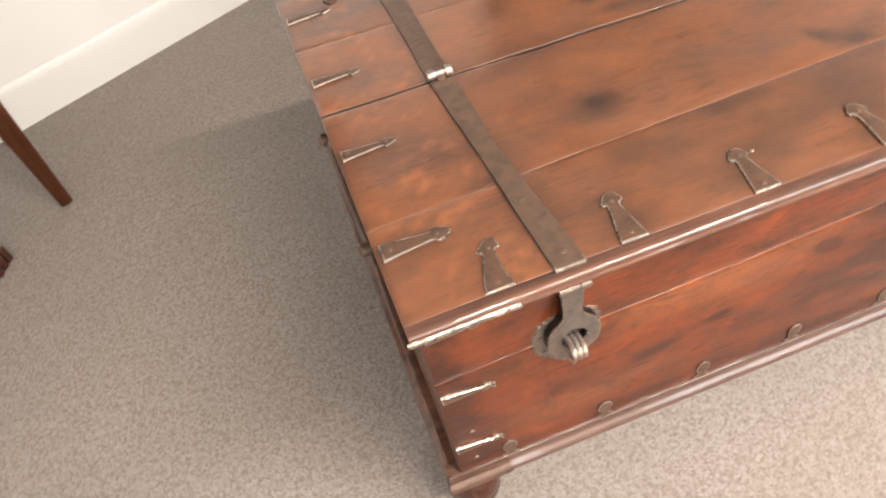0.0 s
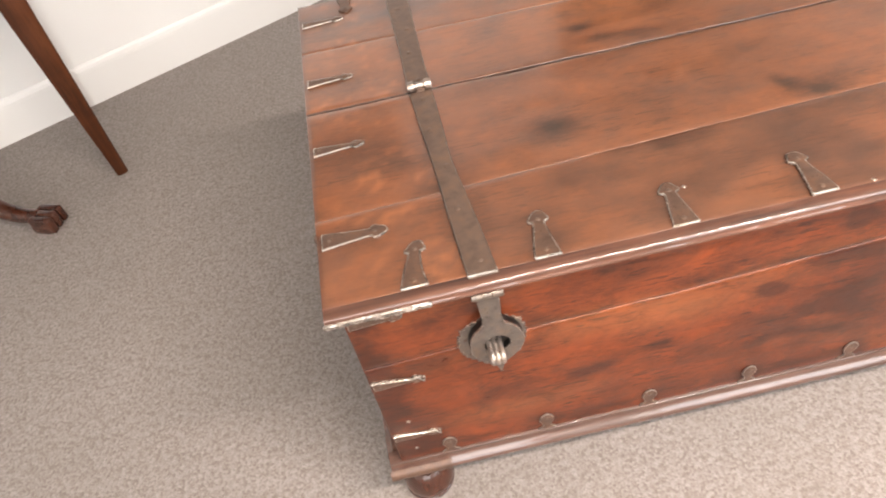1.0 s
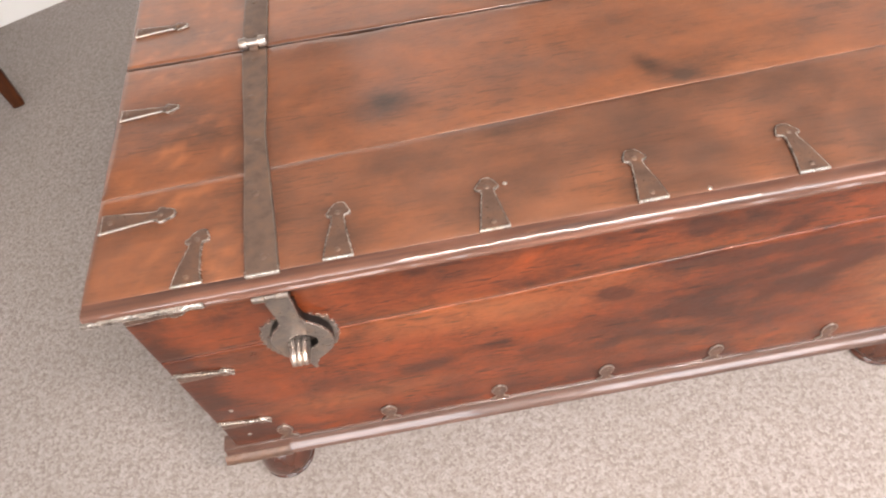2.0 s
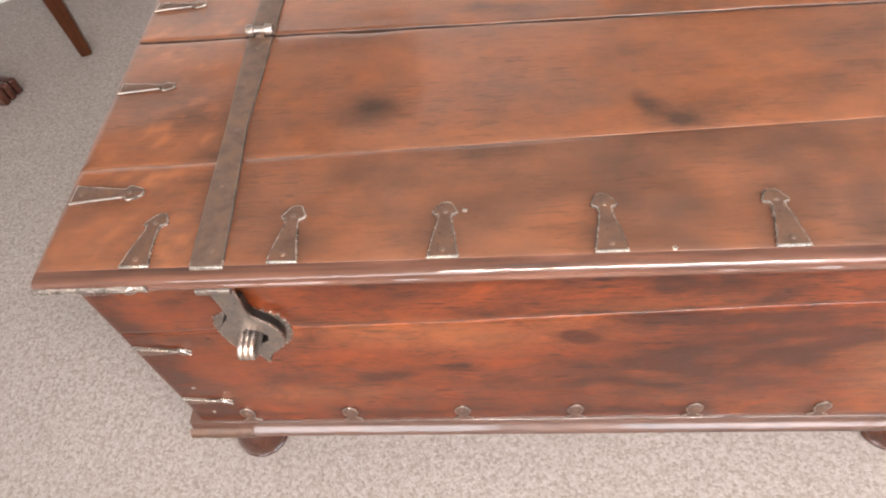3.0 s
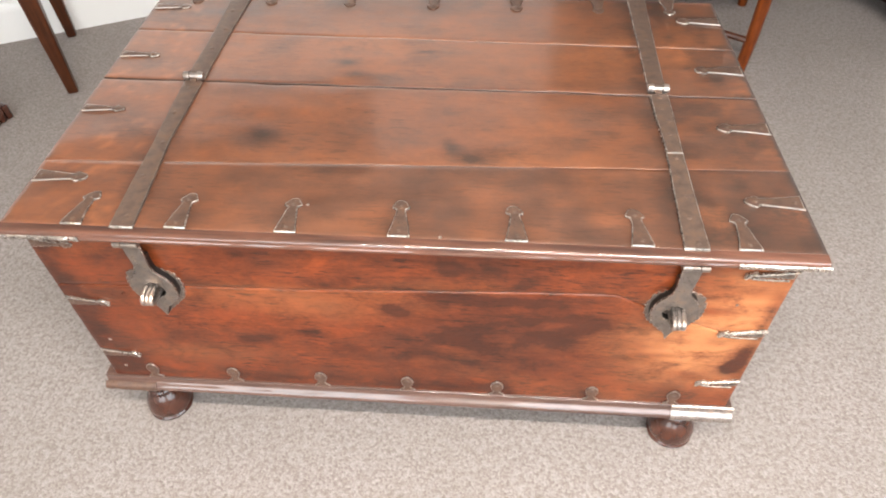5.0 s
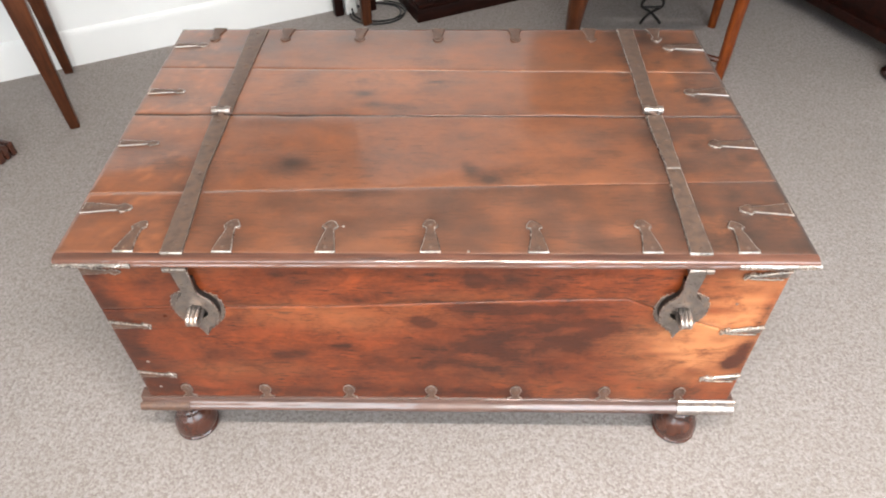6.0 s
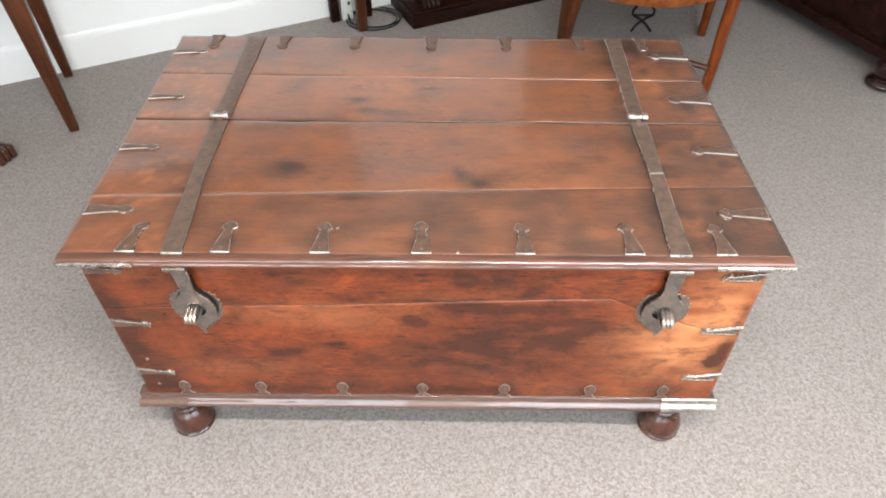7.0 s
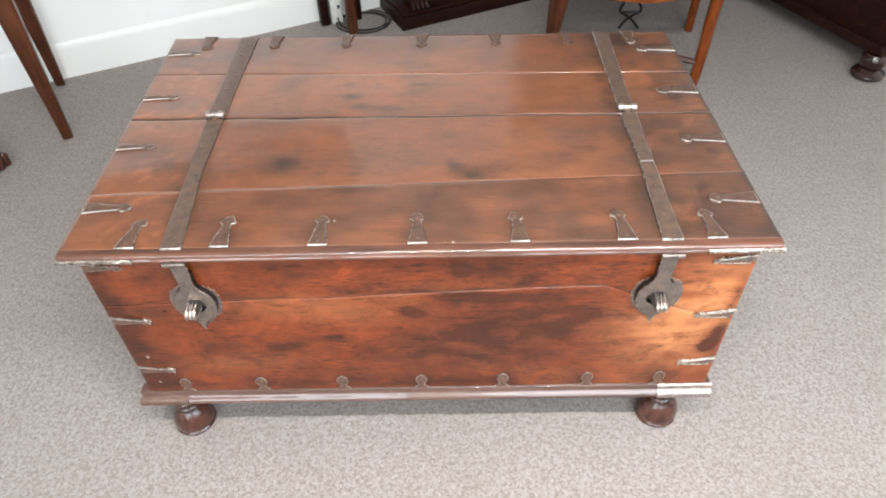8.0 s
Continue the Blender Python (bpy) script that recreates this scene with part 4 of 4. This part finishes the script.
        part("staple", tube(arc, 0.0040, 8), KNUCKLE, hasp)


lock(0.199, 0.005)
lock(1.088, -0.005)

# side handle: two eyes and a drop bail
for y in (0.205, 0.455):
    eye = part("handle_eye", lathe([(0.004, -0.030), (0.006, -0.018), (0.0085, -0.008), (0.0085, 0.0), (0.0105, 0.006), (0.0105, 0.012), (0.006, 0.017)], around=12, m=Matrix.Translation((-0.004, y, 0.622)) @ pose(0, 0, 0, 0, -90)), IRON, chest)
part("handle", tube(curved([(-0.006, 0.452, 0.622), (-0.006, 0.435, 0.604), (-0.006, 0.38, 0.590), (-0.006, 0.33, 0.587), (-0.006, 0.28, 0.590), (-0.006, 0.225, 0.604), (-0.006, 0.208, 0.622)], 6), 0.0065, 10), IRON, chest, "dark iron drop handle")


# ---- side table by the back wall: tall tapered legs ----
def tapered_leg(at, top_w, low_w, height, parent, name="leg", mat=None, lean=(0, 0), label=""):
    bm = bmesh.new()
    bmesh.ops.create_cube(bm, size=1.0)
    for v in bm.verts:
        w = top_w if v.co.z > 0 else low_w
        v.co = Vector((v.co.x * w + (lean[0] if v.co.z > 0 else 0), v.co.y * w + (lean[1] if v.co.z > 0 else 0), height if v.co.z > 0 else 0))
    bevelled(bm, 0.009, 3)
    bm.transform(Matrix.Translation(at))
    return part(name, bm, mat or MAHOGANY, parent, label, in_world=False)


def side_table(u0, u1, n0, n1, height, label, legs, top_mat=None, low=0.026, high=0.042):
    c = room((u0 + u1) / 2, (n0 + n1) / 2)
    ob = thing("side_table", c, label, "table", "", WALL_TURN)
    w, d = u1 - u0, n1 - n0
    # in the table's own frame x runs along the wall and y towards it
    for sx in (-1, 1):
        for sy in (-1, 1):
            tapered_leg((sx * w / 2, sy * d / 2, 0), high, low, height - 0.02, ob, mat=legs[(sx, sy)] if isinstance(legs, dict) else legs)
    for sy in (-1, 1):
        part("apron", block((w - high, 0.018, 0.09), (0, sy * d / 2, height - 0.11), 0.002), MAHOGANY, ob, in_world=False)
    for sx in (-1, 1):
        part("apron", block((0.018, d - high, 0.09), (sx * w / 2, 0, height - 0.11), 0.002), MAHOGANY, ob, in_world=False)
    part("tabletop", block((w + 0.08, d + 0.08, 0.022), (0, 0, height - 0.02), 0.006), top_mat or MAHOGANY, ob, in_world=False)
    return ob


side_table(-1.99, -1.172, 0.042, 0.478, 0.74, "mahogany side table with square tapering legs", MAHOGANY, low=0.036, high=0.078)

# ---- small three-legged stand by the wall ----
stand = thing("plant_stand", room(0.105, 0.110), "small three-legged wooden stand with straight square legs", "stand", "", WALL_TURN)
# front leg red-brown, the two back legs darker
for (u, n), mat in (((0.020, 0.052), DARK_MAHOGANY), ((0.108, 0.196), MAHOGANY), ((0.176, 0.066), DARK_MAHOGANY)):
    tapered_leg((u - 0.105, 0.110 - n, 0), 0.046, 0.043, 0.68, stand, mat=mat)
part("top", lathe([(0.15, 0.68), (0.16, 0.685), (0.16, 0.70), (0.15, 0.706)], around=32), MAHOGANY, stand, in_world=False)

# ---- tripod table with carved feet ----
tripod = thing("tripod_table", (-1.36, 1.312, 0), "dark carved tripod table with scrolled claw feet", "table")
part("column", lathe([(0.05, 0.18), (0.055, 0.22), (0.035, 0.27), (0.03, 0.33), (0.045, 0.40), (0.05, 0.44), (0.03, 0.52), (0.026, 0.66), (0.04, 0.69), (0.06, 0.70)], (-1.36, 1.312, 0), 20), DARK_MAHOGANY, tripod)
part("tabletop", lathe([(0.24, 0.70), (0.25, 0.705), (0.25, 0.72), (0.24, 0.726)], (-1.36, 1.312, 0), 40), MAHOGANY, tripod)
for spread in (0, 150, -105):
    turn = math.atan2(-0.155, 0.405) + radians(spread)
    d = Vector((math.cos(turn), math.sin(turn), 0))
    c = Vector((-1.36, 1.312, 0))
    line = curved([c + d * 0.03 + Vector((0, 0, 0.27)), c + d * 0.13 + Vector((0, 0, 0.22)), c + d * 0.20 + Vector((0, 0, 0.13)), c + d * 0.255 + Vector((0, 0, 0.066)), c + d * 0.32 + Vector((0, 0, 0.042)), c + d * 0.385 + Vector((0, 0, 0.040))], 7)
    part("leg", tube(line, [0.038 - 0.016 * i / (len(line) - 1) for i in range(len(line))], 14), FOOT, tripod)
    # foot: three square-cut toes gripping a block
    turned_to = Matrix.Translation(c + d * 0.408) @ Matrix.Rotation(turn, 4, "Z")
    foot = part("claw_foot", block((0.066, 0.078, 0.030), (-0.004, 0, 0.0), 0.008, turned_to, 2), FOOT, tripod)
    for s in (-0.0265, 0.0, 0.0265):
        part("toe", block((0.076, 0.0235, 0.054), (0.004, s, 0.004), 0.008, turned_to, 3), FOOT, foot)

# ---- dark cabinet on a plinth against the back wall ----
sideboard = thing("sideboard", room(1.045, 0.148), "dark polished wooden sideboard on a plinth base with paw feet", "sideboard", "", WALL_TURN)
W, D = 1.45, 0.296
s0 = 0.321 + W / 2 - 1.045
plinth = part("plinth", block((W, D, 0.062), (s0, 0, 0.0), 0.006), DARK_MAHOGANY, sideboard, in_world=False)
part("plinth_moulding", block((W - 0.03, D - 0.03, 0.012), (s0, 0, 0.0615), 0.005), DARK_MAHOGANY, sideboard, in_world=False)
for px in (-W / 2 + 0.11, W / 2 - 0.11):
    for py in (-D / 2 + 0.09,):
        toes = [tube(curved([(s0 + px + s * 0.6, py + 0.03, 0.12), (s0 + px + s, py - 0.015, 0.118), (s0 + px + s * 1.1, py - 0.05, 0.098), (s0 + px + s * 1.1, py - 0.062, 0.076)], 5), 0.014, 8) for s in (-0.03, -0.010, 0.010, 0.03)]
        part("paw_foot", joined(*toes, lathe([(0.05, 0.0735), (0.052, 0.09), (0.04, 0.12), (0.03, 0.16), (0.034, 0.22)], (s0 + px, py + 0.03, 0), 18)), DARK_MAHOGANY, sideboard, "carved paw foot", in_world=False)
part("body", block((W - 0.1, D - 0.06, 0.62), (s0, 0.01, 0.2195), 0.006), DARK_MAHOGANY, sideboard, in_world=False)
part("top", block((W - 0.02, D, 0.028), (s0, 0, 0.84), 0.008), DARK_MAHOGANY, sideboard, in_world=False)

# ---- white adaptor and coiled lead by the wall ----
adaptor = thing("power_adaptor", room(0.078, 0.058), "white plastic power adaptor standing on the carpet", "adaptor", "", WALL_TURN)
part("body", block((0.055, 0.038, 0.13), (0, 0, 0.0), 0.008, None, 3), WHITE_PLASTIC, adaptor, in_world=False)
part("socket_face", block((0.038, 0.004, 0.05), (0, -0.0205, 0.06), 0.0015), WHITE_PLASTIC, adaptor, in_world=False)
part("switch", block((0.012, 0.005, 0.016), (0.008, -0.023, 0.078), 0.001), BLACK, adaptor, in_world=False)
c = Vector((0.292, 2.255, 0.0))
turns = []
for i in range(95):
    a = i * 0.19 + 2.4
    r = 0.104 + 0.012 * math.sin(a * 0.37) + 0.004 * math.sin(a * 1.7)
    turns.append(c + Vector((r * 1.15 * math.cos(a), r * 0.95 * math.sin(a), 0.005 + 0.0022 * math.sin(a * 0.5) + 0.0001 * i)))
start = room(0.078, 0.079, 0.03)
turns = curved([start, start + Vector((0.01, -0.03, -0.018)), turns[0] + Vector((-0.03, 0.01, 0.0))], 5) + turns
lead = part("cable", tube(turns, 0.0036, 6), BLACK, None)
tagged(lead, "thin black electric cable coiled on the carpet", "cable")

# ---- armchair with a cross stretcher ----
chair = thing("armchair", (1.45, 1.87, 0), "warm brown wooden armchair with bowed seat rail and cross stretcher", "chair")
FR, FL, RR, RL = (1.690, 1.600), (1.098, 1.590), (1.806, 2.112), (1.190, 2.130)
part("front_leg", tube(curved([(FR[0] - 0.012, FR[1] - 0.01, 0.0), (FR[0], FR[1], 0.14), (FR[0] + 0.006, FR[1] + 0.01, 0.30), (FR[0] + 0.016, FR[1] + 0.015, 0.46)], 5), [0.0195 + 0.0003 * i for i in range(16)], 12, 1.1), CHAIR_LEG_WOOD, chair)
# the left leg's shade is given by the darker MAHOGANY
part("front_leg", tube(curved([(FL[0] - 0.012, FL[1] - 0.02, 0.0), (FL[0] - 0.004, FL[1], 0.14), (FL[0] + 0.002, FL[1] + 0.01, 0.30), (FL[0] + 0.022, FL[1] + 0.02, 0.46)], 5), [0.020 + 0.0001 * i ** 2 for i in range(16)], 12, 1.2), MAHOGANY, chair)
for p, s in ((RR, 1), (RL, -1)):
    part("rear_leg", tube(curved([(p[0], p[1], 0.0), (p[0] - 0.006 * s, p[1] - 0.02, 0.12), (p[0] - 0.012 * s, p[1] - 0.045, 0.28), (p[0] - 0.02 * s, p[1] - 0.05, 0.46)], 5), [0.018 + 0.0004 * i for i in range(16)], 10), CHAIR_LEG_WOOD, chair)
# bowed front rail and straight side rails
bow = curved([(FL[0] + 0.05, FL[1] + 0.03, 0.447), (1.25, 1.60, 0.437), (1.43, 1.575, 0.424), (1.58, 1.59, 0.435), (FR[0] + 0.01, FR[1] + 0.02, 0.447)], 8)
part("seat_rail", tube(bow, 0.038, 4, 0.55, (0, 0, 1)), CHAIR_LIT_WOOD, chair, "orange-brown bowed front seat rail")
for a, b in ((FR, RR), (FL, RL), (RL, RR)):
    part("seat_rail", tube([(a[0] + (0.01 if a is FR else 0.03), a[1] + 0.01, 0.452), (b[0] - (0.02 if b is RR else -0.02), b[1] - 0.05, 0.452)], 0.034, 4, 0.55, (0, 0, 1)), CHAIR_LIT_WOOD, chair)
seat = [(FL[0] + 0.06, FL[1] + 0.03), (1.25, 1.605), (1.43, 1.58), (1.58, 1.595), (FR[0] - 0.01, FR[1] + 0.02), (RR[0] - 0.05, RR[1] - 0.06), (RL[0] + 0.04, RL[1] - 0.06)]
part("seat", plate(seat, 0.05, Matrix.Translation((0, 0, 0.472)), 0.012), CHAIR_LIT_WOOD, chair)
part("stretcher", tube(curved([(FR[0] - 0.005, FR[1], 0.125), (1.52, 1.64, 0.145), (1.25, 1.64, 0.145), (FL[0], FL[1], 0.125)], 6), 0.012, 8), MAHOGANY, chair)
for s, (px, py) in ((1, (RR[0] - 0.02, RR[1] - 0.05)), (-1, (RL[0] + 0.02, RL[1] - 0.05))):
    part("back_post", tube(curved([(px, py, 0.44), (px, py + 0.04, 0.66), (px, py + 0.10, 0.92)], 5), 0.02, 10), CHAIR_LIT_WOOD, chair)
part("back_rail", tube([(RL[0] + 0.02, RL[1] + 0.045, 0.90), (RR[0] - 0.02, RR[1] + 0.045, 0.90)], 0.045, 4, 0.4, (0, 0, 1)), CHAIR_LIT_WOOD, chair)

# ---- small black iron stand under the chair ----
iron_stand = thing("iron_stand", (1.534, 2.15, 0), "small black wrought-iron stand with crossed feet", "stand")
for k in (-1, 1):
    line = curved([(k * -0.046, -0.02, 0.006), (k * -0.018, 0.0, 0.034), (k * 0.012, 0.0, 0.058), (k * 0.044, 0.0, 0.078), (k * 0.046, 0.0, 0.100), (k * 0.036, 0.0, 0.118), (k * 0.050, 0.0, 0.150), (k * 0.072, 0.0, 0.180), (k * 0.085, 0.0, 0.25)], 5)
    part("side_bar", tube(line, 0.0062, 8), BLACK_IRON, iron_stand, in_world=False)
part("cross_bar", tube([(-0.046, 0.0, 0.076), (0.046, 0.0, 0.076)], 0.006, 8), BLACK_IRON, iron_stand, in_world=False)
part("top_ring", tube(curved([(-0.085, 0.0, 0.25), (-0.04, -0.04, 0.252), (0.04, -0.04, 0.252), (0.085, 0.0, 0.25), (0.04, 0.04, 0.252), (-0.04, 0.04, 0.252), (-0.085, 0.0, 0.25)], 5), 0.005, 8), BLACK_IRON, iron_stand, in_world=False)

# ---- dark chest of drawers by the right wall ----
drawers = thing("chest_of_drawers", room(2.112, 0.938), "very dark polished mahogany chest of drawers on turned feet", "chest of drawers", "", WALL_TURN)
# own frame: x away from the room's middle, y towards the back wall
DW, DL = 0.50, 1.30
ny = -0.44
part("body", block((DW, DL, 0.84), (0.005, ny + 0.44, 0.115), 0.006), DARK_MAHOGANY, drawers, in_world=False)
part("base_moulding", block((DW + 0.03, DL + 0.03, 0.045), (0.0, ny + 0.44, 0.105), 0.012, None, 3), DARK_MAHOGANY, drawers, in_world=False)
part("top", block((DW + 0.04, DL + 0.05, 0.03), (0.0, ny + 0.44, 0.956), 0.010, None, 3), DARK_MAHOGANY, drawers, in_world=False)
for i, (z, h) in enumerate(((0.18, 0.24), (0.435, 0.22), (0.67, 0.18), (0.865, 0.075))):
    d = part("drawer", block((0.014, DL - 0.08, h), (-0.2505, ny + 0.44, z), 0.004), DARK_MAHOGANY, drawers, in_world=False)
    for y in (-0.35, 0.35):
        part("knob", lathe([(0.010, 0), (0.009, 0.012), (0.02, 0.022), (0.022, 0.03), (0.012, 0.036)], around=14, m=Matrix.Translation((-0.2575, ny + 0.44 + y, z + h / 2)) @ pose(0, 0, 0, 0, -90)), DARK_MAHOGANY, d, in_world=False)
turned = [(0.040, 0.0), (0.052, 0.003), (0.063, 0.012), (0.066, 0.022), (0.060, 0.031), (0.046, 0.036), (0.040, 0.042), (0.046, 0.056), (0.052, 0.075), (0.050, 0.095), (0.040, 0.108), (0.044, 0.112)]
for x in (-0.238, 0.20):
    for y in (ny + 0.44 - DL / 2 + 0.025, ny + 0.44 + DL / 2 - 0.06):
        part("foot", lathe(turned, (x, y, 0), 24), DARK_FOOT, drawers, "dark turned foot with a rubbed ring", in_world=False)

# ---- unseen dark framed pictures, added high on the back wall to darken the lid's reflection ----
def picture(u0, u1, z0, z1, label):
    ob = thing("picture", room((u0 + u1) / 2, -0.013, z0), label, "picture", "pictures on the back wall", WALL_TURN)
    w, h = u1 - u0, z1 - z0
    part("canvas", block((w - 0.12, 0.012, h - 0.12), (0, -0.008, 0.06)), DARK_MAHOGANY, ob, "dark brown varnished canvas", in_world=False)
    for x in (-w / 2 + 0.035, w / 2 - 0.035):
        part("frame", block((0.07, 0.035, h), (x, -0.0178, 0), 0.008), DARK_MAHOGANY, ob, in_world=False)
    for z in (0.0, h - 0.07):
        part("frame", block((w - 0.14, 0.033, 0.07), (0, -0.0168, z), 0.008), DARK_MAHOGANY, ob, in_world=False)
    return ob


picture(-2.35, 0.06, 1.93, 2.55, "large unseen dark picture in a dark wooden frame, added for the lid's reflection")
picture(1.13, 2.40, 1.35, 2.45, "large unseen dark picture in a wooden frame above the sideboard, added for the lid's reflection")
